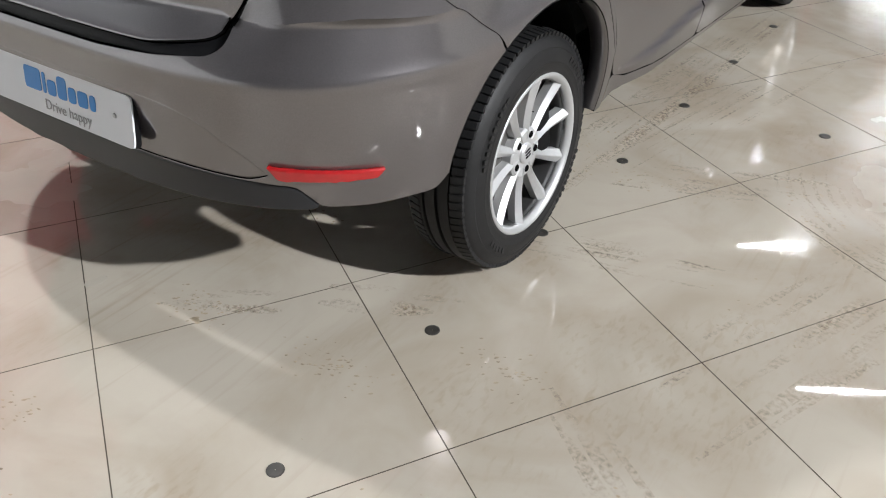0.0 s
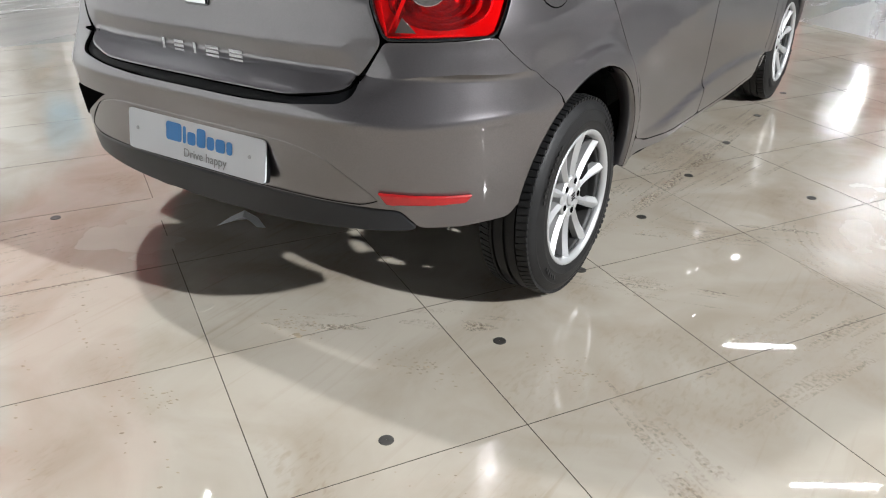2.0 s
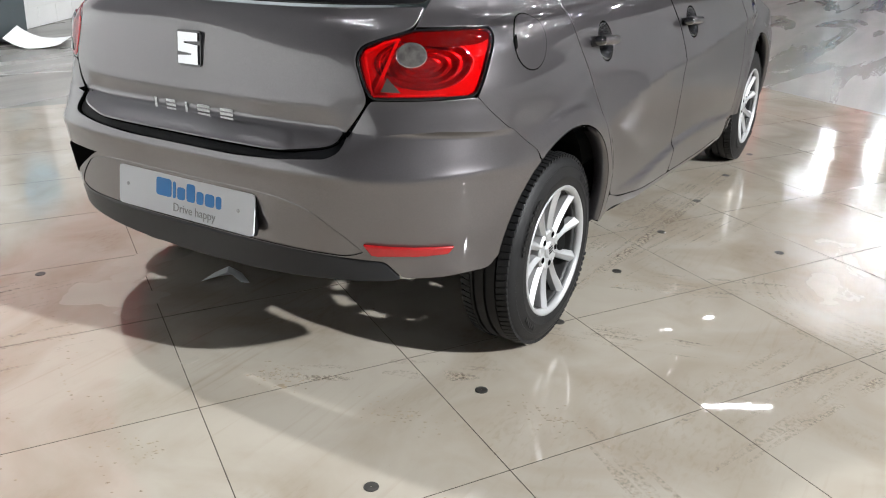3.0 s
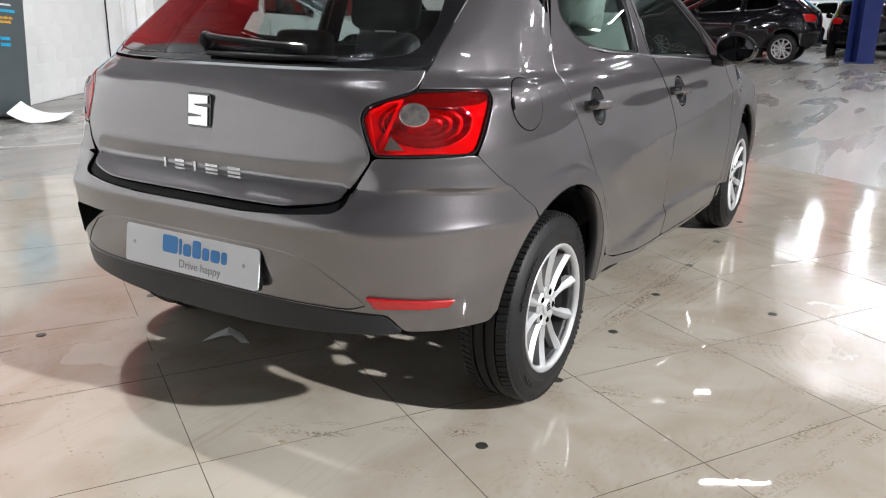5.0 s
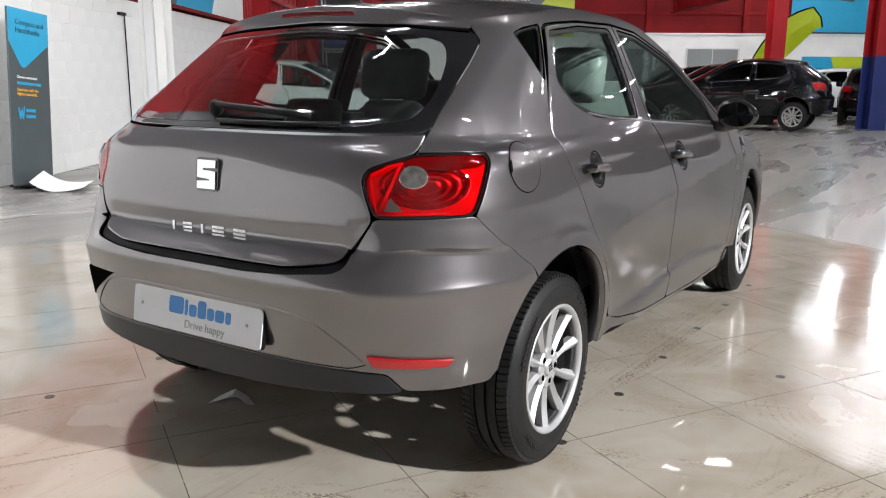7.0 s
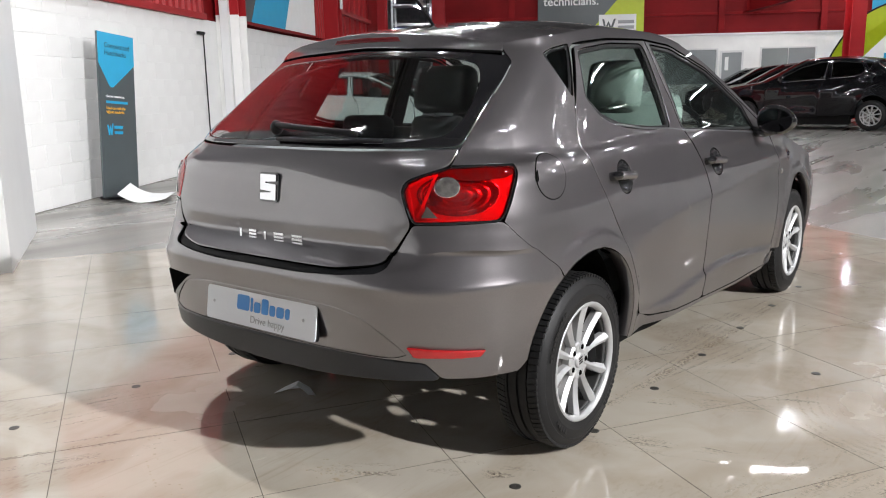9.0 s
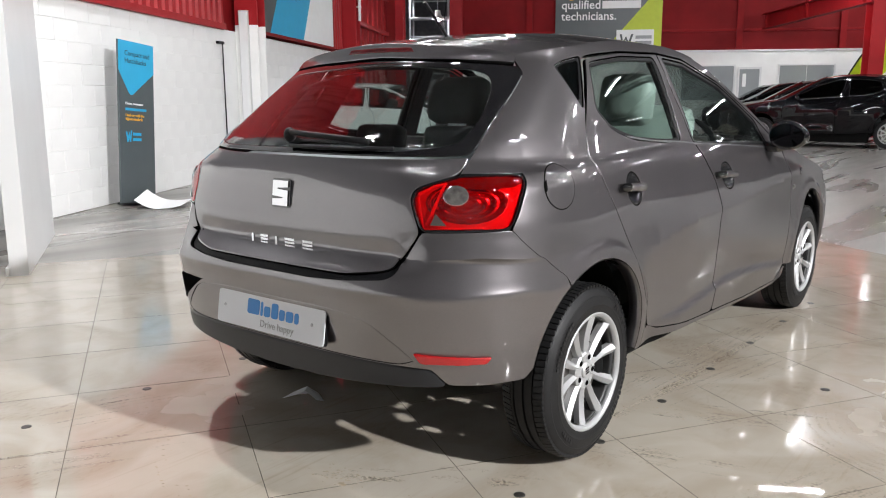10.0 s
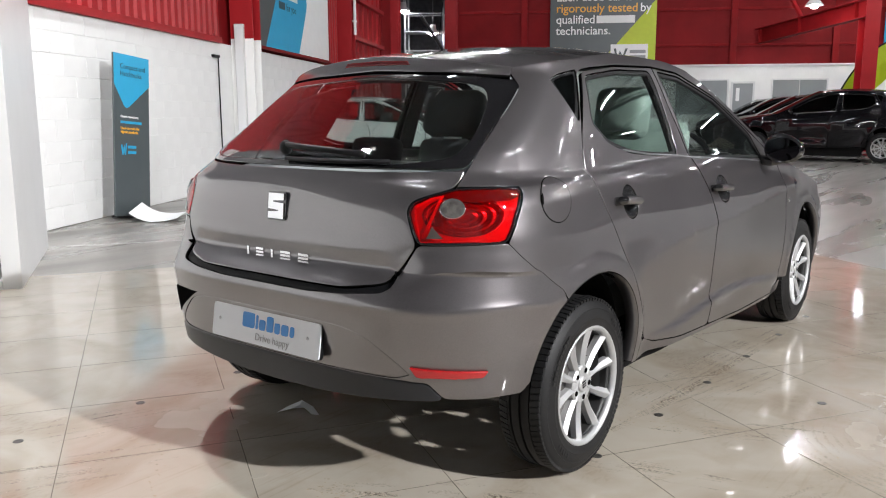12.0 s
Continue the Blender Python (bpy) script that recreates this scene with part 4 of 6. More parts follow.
            for a, b in zip(rows, rows[1:]):
                for j in range(len(a)):
                    i2 = (j + 1) % len(a)
                    bm.faces.new((a[j], a[i2], b[i2], b[j]))
            bm.faces.new(rows[0])
            bm.faces.new(rows[-1][::-1])
            bmesh.ops.transform(bm, matrix=pose(0, 0, 0, 72 * k, 0, 0), verts=bm.verts)
            bmesh.ops.recalc_face_normals(bm, faces=bm.faces)
            part("spoke", bm, M_ALLOY, hub)
    bm = bmesh.new()
    lathe(bm, [(0.001, 0.058), (0.024, 0.058), (0.027, 0.055), (0.030, 0.056), (0.058, 0.058), (0.064, 0.053), (0.064, 0.022), (0.001, 0.022)], 40)
    part("hub_face", bm, M_ALLOY, hub)
    bm = bmesh.new()
    lathe(bm, [(0.001, 0.064), (0.022, 0.063), (0.0255, 0.060), (0.0255, 0.0565), (0.001, 0.0565)], 32)
    cap = part("hub_cap", bm, M_ALLOY, hub)
    bm = bmesh.new()
    for dz in (-0.007, 0.0015, 0.010):
        block(bm, 0.0632, 0.0650, -0.011, 0.011, dz - 0.0025, dz + 0.0025, 0.0005)
    part("cap_mark", bm, M_TRIM, cap)
    # flat black discs, coloured as the shade inside bolt holes
    for k in range(5):
        bm = bmesh.new()
        lathe(bm, [(0.001, 0.0592), (0.0085, 0.0592), (0.0092, 0.0575), (0.001, 0.0575)], 14)
        bmesh.ops.translate(bm, vec=(0, 0, 0.046), verts=bm.verts)
        bmesh.ops.transform(bm, matrix=pose(0, 0, 0, 72 * k + 36, 0, 0), verts=bm.verts)
        part("bolt_hole", bm, M_SHADE_BLACK, hub)
    return hub


# ---------------------------------------------------------------- outlines of the panels, as (s, z) control points
GATE_EDGE = [(0.459, .688), (0.489, .697), (0.525, .740), (0.563, .799), (0.545, .851), (0.532, .897), (0.547, .925), (0.602, .943), (0.674, .962)]
GLASS_SIDE = [(0.714, 1.010), (0.764, 1.070), (0.845, 1.142), (0.932, 1.207), (1.000, 1.257), (0.978, 1.300)]
LAMP = [(0.565, .802), (0.823, .806), (0.848, .855), (0.883, .940, .012), (0.876, .960, .01), (0.800, .964), (0.674, .963), (0.600, .944), (0.547, .926), (0.532, .897), (0.545, .851)]
DOOR_R_BACK = [(1.270, 1.100), (1.243, 1.019), (1.252, .958), (1.309, .869), (1.391, .735), (1.545, .520), (1.612, .420), (1.640, .365), (1.735, .338, .05)]
DOOR_MID = [(2.268, .292), (2.262, .546), (2.276, .755), (2.256, .860), (2.162, .985)]
QUARTER_GLASS = [(1.200, 1.278), (1.252, 1.290), (1.385, 1.304), (1.330, 1.236), (1.275, 1.164)]
GLASS_R = [(1.468, 1.292), (1.780, 1.325), (2.066, 1.330), (2.052, 1.012), (1.900, 1.015), (1.664, 1.034), (1.480, 1.078), (1.385, 1.140)]
GLASS_F = [(2.138, 1.330), (2.330, 1.316), (2.640, 1.228), (2.960, 1.064), (3.010, .955), (2.168, .992)]


def hatchback(m, paint, label, detail=True, stretch=(1, 1, 1), group="", clear=False):
    """A five-door hatchback built panel by panel."""
    car = base("car", m @ Matrix.Diagonal((*stretch, 1)), label, "car", group)
    h = 0.026 if detail else 0.09
    pane_mat = M_GLASS if detail or clear else M_GLASS_DARK
    fine_h = 0.013 if detail else 0.09
    hb = dict(h=h, parent=car)

    # ---- tail
    half = [(0.825, .805), (0.857, .770), (0.910, .724), (0.965, .684), (1.016, .650)]
    arch_b = arch_line(0.0, 126, 178, 14 if detail else 6) + [(0.868, .356, .01)]
    right = [(0.203, .648), (0.343, .655), (0.463, .667), (0.495, .684), (0.525, .730), (0.567, .801, .01)] + half + arch_b + [(0.742, .354), (0.640, .360), (0.596, .408), (0.508, .413), (0.317, .416)]
    left = [(-p[0], *p[1:]) for p in reversed(right)]
    recess = [(0.244, .562), (0.337, .556), (0.413, .536), (0.510, .466), (0.546, .432, .005)]
    recess_loop = recess + [(0.508, .417), (0.317, .419)] + [(-a, b) for a, b in ((0.317, .419), (0.508, .417))] + [(-p[0], *p[1:]) for p in reversed(recess)]
    panel("rear_bumper", right + left, paint, r=0.012, holes=[(recess_loop, 0.03)] if detail else [], thick=0.02, gap=0.0005, roll=0.0014, h=fine_h, parent=car)
    if detail:
        panel("plate_surround", recess_loop, paint, r=0.03, out=-0.0015, gap=0.0003, **hb)
    valance = [(0.000, .410), (0.317, .414), (0.508, .411), (0.594, .406), (0.636, .359), (0.621, .351), (0.469, .344), (0.252, .330), (0.000, .322)]
    panel("valance", valance + [(-p[0], *p[1:]) for p in reversed(valance[1:-1])], M_VALANCE, r=0.02, thick=0.03, gap=0.0012, label="charcoal plastic lower valance", **hb)
    if detail:
        # black panel laid on the left corner; its colour gives the recess's darkness
        panel("side_vent", [(0.358, .566), (0.458, .566), (0.565, .559), (0.658, .516), (0.677, .445), (0.602, .442), (0.506, .489), (0.448, .519), (0.398, .547)], M_SHADE_BLACK, r=0.01, out=0.003, h=0.02, parent=car, thick=0.004, side=-1, label="flat black panel standing in for the dark recess in the bumper corner")
        for side in (1, -1):
            panel("reflector", [(0.544, .460), (0.764, .446, .006), (0.746, .424), (0.565, .427)], M_REFLECTOR, r=0.006, out=0.013 if side > 0 else -0.002, h=0.012, thick=0.016, side=side, parent=car, label="slim red rear reflector")
        # darker joint strip between bumper and tailgate
        strip = [(0.000, .640), (0.343, .650), (0.463, .663), (0.507, .685), (0.539, .755), (0.480, .735), (0.000, .700)]
        panel("gate_sill", strip + [(-a, b) for a, b in reversed(strip[1:])], M_TRIM, r=0.02, out=-0.012, parent=car, h=0.03, label="black sill under the tailgate")

    gate = [(0.0, .672), (0.326, .672)] + GATE_EDGE + GLASS_SIDE[:1] + [(0.0, 1.004)]
    gate_left = [(-p[0], *p[1:]) for p in reversed(gate[1:-1])]
    panel("tailgate", gate[:-1] + [(0.35, 1.005), (-0.35, 1.005)] + gate_left, paint, r=0.02, label="painted tailgate below the glass", **hb)
    rear_glass = [(0.0, 1.008)] + GLASS_SIDE[:-1] + [(0.985, 1.284), (0.957, 1.280), (0.853, 1.288), (0.668, 1.297), (0.20, 1.308), (0.0, 1.311)]
    clear = [(0.0, 1.028), (0.475, 1.026), (0.669, 1.045), (0.752, 1.112), (0.822, 1.204), (0.836, 1.250), (0.760, 1.268), (0.231, 1.288), (0.0, 1.292)]
    both = lambda pts: pts + [(-p[0], *p[1:]) for p in reversed(pts) if abs(p[0]) > 1e-6]
    panel("glass_border", both(rear_glass), M_GLOSS_BLACK, r=0.03, holes=[(both(clear), 0.04)], label="black ceramic edge of the rear window", thick=0.006, roll=0.001, **hb)
    pane = panel("rear_window", both(clear), pane_mat, r=0.04, gap=0.0, thick=0.004, roll=0.001, label="clear rear window glass", **hb)
    pane.visible_shadow = False
    lip = [(0.0, 1.315), (0.20, 1.312), (0.668, 1.301), (0.853, 1.292), (0.975, 1.288, 0), (1.000, 1.320, 0), (0.934, 1.326), (0.748, 1.343), (0.471, 1.359), (0.25, 1.367), (0.0, 1.371)]
    panel("spoiler", both(lip), paint, r=0.02, out=0.004, thick=0.02, label="roof spoiler in body colour", **hb)
    panel("high_brake_light", both([(0.0, 1.333), (0.36, 1.331), (0.33, 1.351), (0.0, 1.355)]), M_LAMP_DEEP, r=0.006, out=0.008, h=0.03, thick=0.01, parent=car, label="red high-level brake light")

    # ---- lamps, flanks
    for side in (1, -1):
        inner = [tuple(p) for p in shifted(rounded(LAMP, 0.02), 0.0060)][::2]
        lamp = panel("tail_lamp", LAMP, M_GLOSS_BLACK, r=0.02, out=-0.001, side=side, h=h, parent=car, gap=0.0006, holes=[(inner, 0.004)] if detail else [], label="red tail lamp with black edge")
        if not detail:
            panel("red_lens", inner, M_LAMP_RED, lamp, r=0.004, out=0.003, side=side, h=h * 0.6, thick=0.008, dome=0.006)
        else:
            ring = lambda cx, cz, a, b, n=28: [(cx + a * math.cos(2 * math.pi * k / n), cz + b * math.sin(2 * math.pi * k / n), 0) for k in range(n)]
            bowl = (0.699, .888, .1235, .061)
            flat = dict(side=side, h=0.014, thick=0.003, roll=0.001, gap=0.0)
            panel("lamp_back", inner, M_LAMP_BACK, lamp, r=0.004, out=-0.012, holes=[(ring(*bowl), 0)], label="bright red back of the lamp", **flat)

            def dish(u, v):
                ang, k = 2 * math.pi * u, v
                deep = -0.013 - 0.030 * (1 - k ** 2) + 0.0022 * np.sin(k * 9 * math.pi) * np.clip(k * 2, 0, 1)
                return skin(side * (bowl[0] + bowl[2] * k * np.cos(ang)), bowl[1] + bowl[3] * k * np.sin(ang), deep)
            sheet("bowl", dish if side > 0 else (lambda u, v: dish(-u, v)), 41, 37, M_LAMP_BOWL, lamp, 0.002, "ribbed reflector bowl")
            panel("top_band", [(0.628, .943), (0.674, .958), (0.800, .960), (0.870, .953), (0.875, .939), (0.843, .929), (0.749, .925), (0.686, .929)], M_LAMP_DEEP, lamp, r=0.006, out=-0.006, label="dark red upper band", **flat)
            for guide in ([(0.583, .820), (0.637, .941), (0.630, .943), (0.575, .824)], [(0.552, .903), (0.569, .815), (0.573, .815), (0.557, .903)],
                          [(0.557, .907), (0.602, .932), (0.640, .940), (0.638, .945), (0.600, .937), (0.554, .913)], [(0.573, .811), (0.745, .815), (0.745, .819), (0.573, .815)]):
                panel("light_guide", guide, M_LAMP_PINK, lamp, r=0.002, out=-0.004, label="pale light guide", **flat)
            panel("smoked_corner", [(0.588, .821), (0.644, .820), (0.607, .861)], M_AMBER, lamp, r=0.004, out=0.0052, side=side, h=0.012, thick=0.003, roll=0.001, label="smoked grey corner")
            lens = panel("red_lens", inner, M_LENS, lamp, r=0.004, out=0.001, side=side, h=h * 0.6, thick=0.003, dome=0.004, gap=0.0, roll=0.001, label="clear red outer lens")
            lens.visible_shadow = False
            panel("reversing_ring", ring(0.6640, .9050, .0385, .0300), M_CHROME, lamp, r=0, out=0.0055, side=side, h=0.010, thick=0.004, roll=0.002, label="chrome ring")
            panel("reversing_lens", ring(0.6655, .9060, .0360, .0278), M_LAMP_CLEAR, lamp, r=0, out=0.0072, side=side, h=0.010, thick=0.004, roll=0.002, label="grey clear reversing lens")

        # quarter panel with pillar and cant rail
        rail = [(s, float(rail_z(s)), 0) for s in (1.0, 1.1, 1.27, 1.44, 1.65, 1.87, 2.04, 2.2, 2.3, 2.4, 2.52, 2.64, 2.82, 3.0, 3.16, 3.30)]
        under_rail = [(3.22, .945, 0), (2.985, 1.072, 0), (2.645, 1.243), (2.335, 1.336), (2.10, 1.352), (1.780, 1.345), (1.455, 1.318, .02), (1.395, 1.300, .02)]
        arch_top = arch_line(0.0, -13, 125, 32 if detail else 12)
        quarter = ([(0.877, .963, 0), (0.678, .965, 0)] + GLASS_SIDE + rail + under_rail + DOOR_R_BACK[:-2]
                   + [(1.630, .352), (1.635, .300, 0)] + arch_top + half[:0:-1] + [(0.825, .805, 0), (0.851, .855), (0.886, .940)])
        panel("quarter_panel", quarter, paint, r=0.015, side=side, holes=[([(1.176, 1.281), (1.250, 1.300), (1.405, 1.317), (1.282, 1.138)], 0.015)], gap=0.0010, roll=0.0014, label="rear wing with roof rail in body colour", h=fine_h, parent=car)
        panel("quarter_surround", [(1.176, 1.281), (1.250, 1.300), (1.405, 1.317), (1.282, 1.138)], M_TRIM, r=0.015, side=side, holes=[(QUARTER_GLASS, 0.02)], out=-0.004, **hb)
        g = panel("quarter_glass", QUARTER_GLASS, M_GLASS_DARK, r=0.02, side=side, out=-0.007, thick=0.004, roll=0.001, gap=0, **hb)
        g.visible_shadow = False

        # doors
        bowl_at = lambda cs, cz, k=1.0, n=24: [(cs + 0.012 + 0.064 * k * math.cos(2 * math.pi * i / n), cz + 0.054 * k * math.sin(2 * math.pi * i / n), 0) for i in range(n)]
        bowls = [[(bowl_at(cs, cz), 0)] if detail else [] for cs, cz in ((1.515, .872), (2.395, .850))]
        frame_r = [(1.452, 1.312, .02)] + [(1.780, 1.342), (2.104, 1.348, .005), (2.110, 1.20), (2.162, .985, .005)] + DOOR_MID[::-1][1:] + [(2.0, .306)] + DOOR_R_BACK[::-1]
        rear_door = panel("rear_door", frame_r, paint, r=0.03, side=side, holes=[(GLASS_R, 0.03)] + bowls[0], label="rear door", gap=0.0042, roll=0.0026, parent=car, h=fine_h)
        frame_f = [(2.106, 1.348, .005), (2.335, 1.333), (2.643, 1.241), (2.985, 1.070), (3.215, .945, .02), (3.30, .80), (3.31, .50), (3.30, .330), (3.25, .262, .04), (2.70, .270)] + DOOR_MID + [(2.112, 1.20)]
        front_door = panel("front_door", frame_f, paint, r=0.03, side=side, holes=[(GLASS_F, 0.02)] + bowls[1], label="front door", gap=0.0048, roll=0.0026, parent=car, h=fine_h)
        for door_ob, outline, rr in ((rear_door, GLASS_R, 0.03), (front_door, GLASS_F, 0.02)):
            smaller = [tuple(p) for p in shifted(rounded(outline, rr), 0.011)][::2]
            panel("window_seal", outline, M_TRIM, door_ob, r=rr, side=side, holes=[(smaller, 0.004)], out=-0.004, h=h, gap=0.0, roll=0.001, thick=0.012)
            g = panel("window", smaller, M_GLASS_SIDE if detail else pane_mat, door_ob, r=0.004, side=side, out=-0.008, h=h, gap=0.0, thick=0.004, roll=0.001, label="lightly green side glass")
            g.visible_shadow = False
        # bright strip along the foot of the windows, dark pillar faces
        panel("waist_strip", [(1.60, 1.040), (1.80, 1.018), (2.052, 1.002), (2.162, .988), (2.60, .962), (3.02, .930), (3.02, .940), (2.60, .972), (2.162, .999), (2.052, 1.012), (1.80, 1.028), (1.60, 1.050)],
              M_SATIN, r=0.004, side=side, out=0.002, thick=0.006, h=0.03, parent=car, gap=0.0022, roll=0.0015, label="satin strip under the side windows")
        if detail:
            for door_ob, cs, cz in ((rear_door, 1.515, .872), (front_door, 2.395, .850)):
                dz = lambda ds: -0.07 * ds
                panel("handle_bowl", bowl_at(cs, cz), M_BOWL_SHADE, door_ob, r=0, side=side, out=-0.001, h=0.008, gap=0.0, thick=0.006, roll=0.002, dome=-0.040, label="hollow behind the handle, coloured dark for its shade")
                bm = bmesh.new()
                pts = [skin(side * (cs + d), cz + dz(d), o) for d, o in ((-0.108, 0.004), (-0.098, 0.022), (-0.04, 0.030), (0.02, 0.030), (0.046, 0.022), (0.055, 0.004))]
                pipe(bm, pts, 0.0145, 12)
                handle = part("handle", bm, paint, door_ob, "body-coloured pull handle", smooth=True)
                bm = bmesh.new()
                pipe(bm, [skin(side * (cs + d), cz + dz(d), o) for d, o in ((-0.119, 0.0), (-0.114, 0.019), (-0.098, 0.0245), (-0.092, 0.0255))], 0.0152, 12)
                part("lock_cap", bm, M_GLOSS_BLACK, handle, "black cap at the handle's end", smooth=True)
            # fuel flap, on the right only
            if side > 0:
                n = 28
                flap = [(1.017 + 0.071 * math.cos(2 * math.pi * k / n), .917 + 0.070 * math.sin(2 * math.pi * k / n), 0) for k in range(n)]
                panel("flap_gap", flap, M_SHADE_BLACK, r=0, out=0.0012, h=0.012, thick=0.004, gap=0.0, roll=0.0006, parent=car)
                panel("fuel_flap", flap, paint, r=0, out=0.0026, h=0.012, thick=0.005, gap=0.003, roll=0.0015, parent=car, label="round fuel flap")
                panel("flap_notch", [(0.944, .926), (0.957, .939), (0.955, .907), (0.946, .902)], M_SHADE_BLACK, r=0.004, out=0.0045, h=0.01, thick=0.002, gap=0, roll=0.0005, parent=car)
                panel("side_repeater", [(3.335, .735), (3.375, .735), (3.378, .705), (3.338, .705)], M_LAMP_CLEAR, r=0.012, out=0.004, h=0.012, thick=0.006, parent=car)

        # sill, front wing
        sill = [(1.624, .300), (1.630, .356), (1.652, .366, .0), (1.700, .3500, .02), (1.735, .337, .05), (2.0, .304), (2.268, .290), (2.70, .268), (3.25, .260), (3.33, .300), (3.36, .300, 0), (3.36, .240), (2.70, .254), (2.268, .274), (1.88, .290), (1.70, .308, .03), (1.624, .292)]
        panel("sill", sill, paint, r=0.02, side=side, thick=0.03, gap=0.0004, roll=0.001, out=-0.003, label="painted sill below the doors", **hb)
        arch_f = arch_line(AXLE_F, 192, 4, 32 if detail else 12)
        wing = [(3.305, .315), (3.316, .50), (3.306, .80), (3.225, .945, .01), (3.34, .928, 0), (3.55, .895, 0), (3.75, .857, 0), (3.95, .815, 0), (4.12, .775, 0), (4.42, .72, 0), (4.42, .56, 0), (4.24, .54, 0)] + arch_f[::-1]
        panel("front_wing", wing, paint, r=0.012, side=side, label="front wing", **hb)
        head_lamp = panel("headlight", [(4.425, .56, .01), (4.425, .715), (4.55, .695), (4.75, .66), (4.82, .58), (4.62, .555)], M_LAMP_CLEAR, r=0.02, side=side, h=h, parent=car, label="clear headlight")
        # painted lips turned inwards round the wheel arches
        for yc in (0.0, AXLE_F):
            bm = bmesh.new()
            rings = []
            for k in range(47 if detail else 17):
                a = radians(-12 + 190 * k / (46 if detail else 16))
                y, z = yc + ARCH_DY + ARCH_R * math.cos(a), ARCH_Z + ARCH_R * math.sin(a)
                edge = Vector(skin(side * s_at(y, z), z))
                inn = Vector((0, yc + ARCH_DY - y, ARCH_Z - z)).normalized()
                prof = [edge + inn * 0.003 - Vector((side * 0.001, 0, 0)), edge + inn * 0.007 - Vector((side * 0.010, 0, 0)), edge + inn * 0.008 - Vector((side * 0.046, 0, 0)), edge - inn * 0.002 - Vector((side * 0.046, 0, 0))]
                rings.append([bm.verts.new(q) for q in prof])
            for a, b in zip(rings, rings[1:]):
                for j in range(3):
                    bm.faces.new((a[j], a[j + 1], b[j + 1], b[j]))
            bmesh.ops.recalc_face_normals(bm, faces=bm.faces)
            part("arch_lip", bm, paint, car, "painted lip turned into the wheel arch", smooth=True)
        # wheel-arch liner
        for yc in (0.0, AXLE_F):
            bm = bmesh.new()
            rings = []
            for k in range(19):
                a = radians(-8 + 196 * k / 18)
                rings.append([bm.verts.new((side * x, yc + ARCH_DY + rr * math.cos(a), ARCH_Z + rr * math.sin(a))) for x, rr in ((0.755 if k < 12 or yc > 1 else 0.70, 0.312), (0.60, 0.320), (0.45, 0.320), (0.45, 0.02))])
            for a, b in zip(rings, rings[1:]):
                for j in range(3):
                    bm.faces.new((a[j], a[j + 1], b[j + 1], b[j]))
            part("arch_liner", bm, M_UNDER, car, "dark wheel-arch liner")
        # mirror
        bm = bmesh.new()
        bmesh.ops.create_uvsphere(bm, u_segments=24, v_segments=14, radius=1.0)
        for v in bm.verts:
            v.co = Vector((v.co.x * 0.091, v.co.y * (0.075 if v.co.y > 0 else 0.030), v.co.z * 0.068 * (1.0 - 0.18 * v.co.x)))
        bmesh.ops.transform(bm, matrix=pose(side * 0.891, 1.695, 0.998, 0, side * 8, 0), verts=bm.verts)
        mirror = part("door_mirror", bm, M_GLOSS_BLACK, car, "black door mirror", smooth=True)
        bm = bmesh.new()
        pipe(bm, [(side * 0.88, 1.71, 0.955), (side * 0.83, 1.71, 0.94), (side * 0.77, 1.72, 0.945)], 0.026, 10)
        part("mirror_arm", bm, M_GLOSS_BLACK, mirror, smooth=True)
        bm = bmesh.new()
        lathe(bm, [(0.001, -0.032), (0.076, -0.029), (0.078, -0.022), (0.001, -0.022)], 28, "z")
        bmesh.ops.transform(bm, matrix=pose(side * 0.891, 1.695, 0.998, 0, side * 8, 0) @ pose(0, 0, 0, -90, 0, 0) @ Matrix.Diagonal((1.0, 0.7, 1, 1)), verts=bm.verts)
        part("mirror_glass", bm, M_MIRROR, mirror)
        for yc in (0.0, AXLE_F):
            wheel(car, side * 0.722, yc, side, detail)

    # ---- roof, screen, bonnet, nose
    sheet("roof", roof_skin, 41 if detail else 15, 41 if detail else 13, paint, car, label="painted roof")
    scr = sheet("windscreen", screen_skin, 25, 13, pane_mat, car, 0.004)
    scr.visible_shadow = False
    sheet("bonnet", hood_skin, 25, 21, paint, car)
    box("cowl", M_TRIM, car, -0.66, 0.66, 1.90, 2.16, 0.88, 0.925, 0.01)
    nose = [(4.43, .20), (4.43, .555), (4.62, .548), (4.82, .57), (5.02, .60), (S_FRONT + math.pi / 2, .60, 0), (S_FRONT + math.pi / 2, .20, 0)]
    for side in (1, -1):
        panel("front_bumper", [(4.235, .53), (4.42, .55)] + nose[1:] + [(4.35, .20), (4.25, .26)], paint, r=0.01, side=side, gap=0.0006, **hb)
        panel("grille", [(4.83, .60), (4.76, .68), (S_FRONT + math.pi / 2, .70, 0), (S_FRONT + math.pi / 2, .605, 0)], M_TRIM, r=0.01, side=side, gap=0.0006, **hb)

    # ---- dark inner shell: floor, bulkheads and what shows through the gaps
    box("floor_pan", M_UNDER, car, -0.70, 0.70, 0.42, 3.05, 0.20, 0.27, 0.02)
    box("boot_pan", M_UNDER, car, -0.55, 0.55, -0.44, 0.42, 0.35, 0.39, 0.02)
    box("tail_inner", M_UNDER, car, -0.42, 0.42, -0.48, -0.36, 0.40, 0.93, 0.02)
    box("lamp_inner", M_UNDER, car, 0.40, 0.60, -0.36, -0.20, 0.60, 0.96, 0.02)
    box("tail_beam", M_UNDER, car, -0.46, 0.46, -0.53, -0.45, 0.36, 0.60, 0.03)
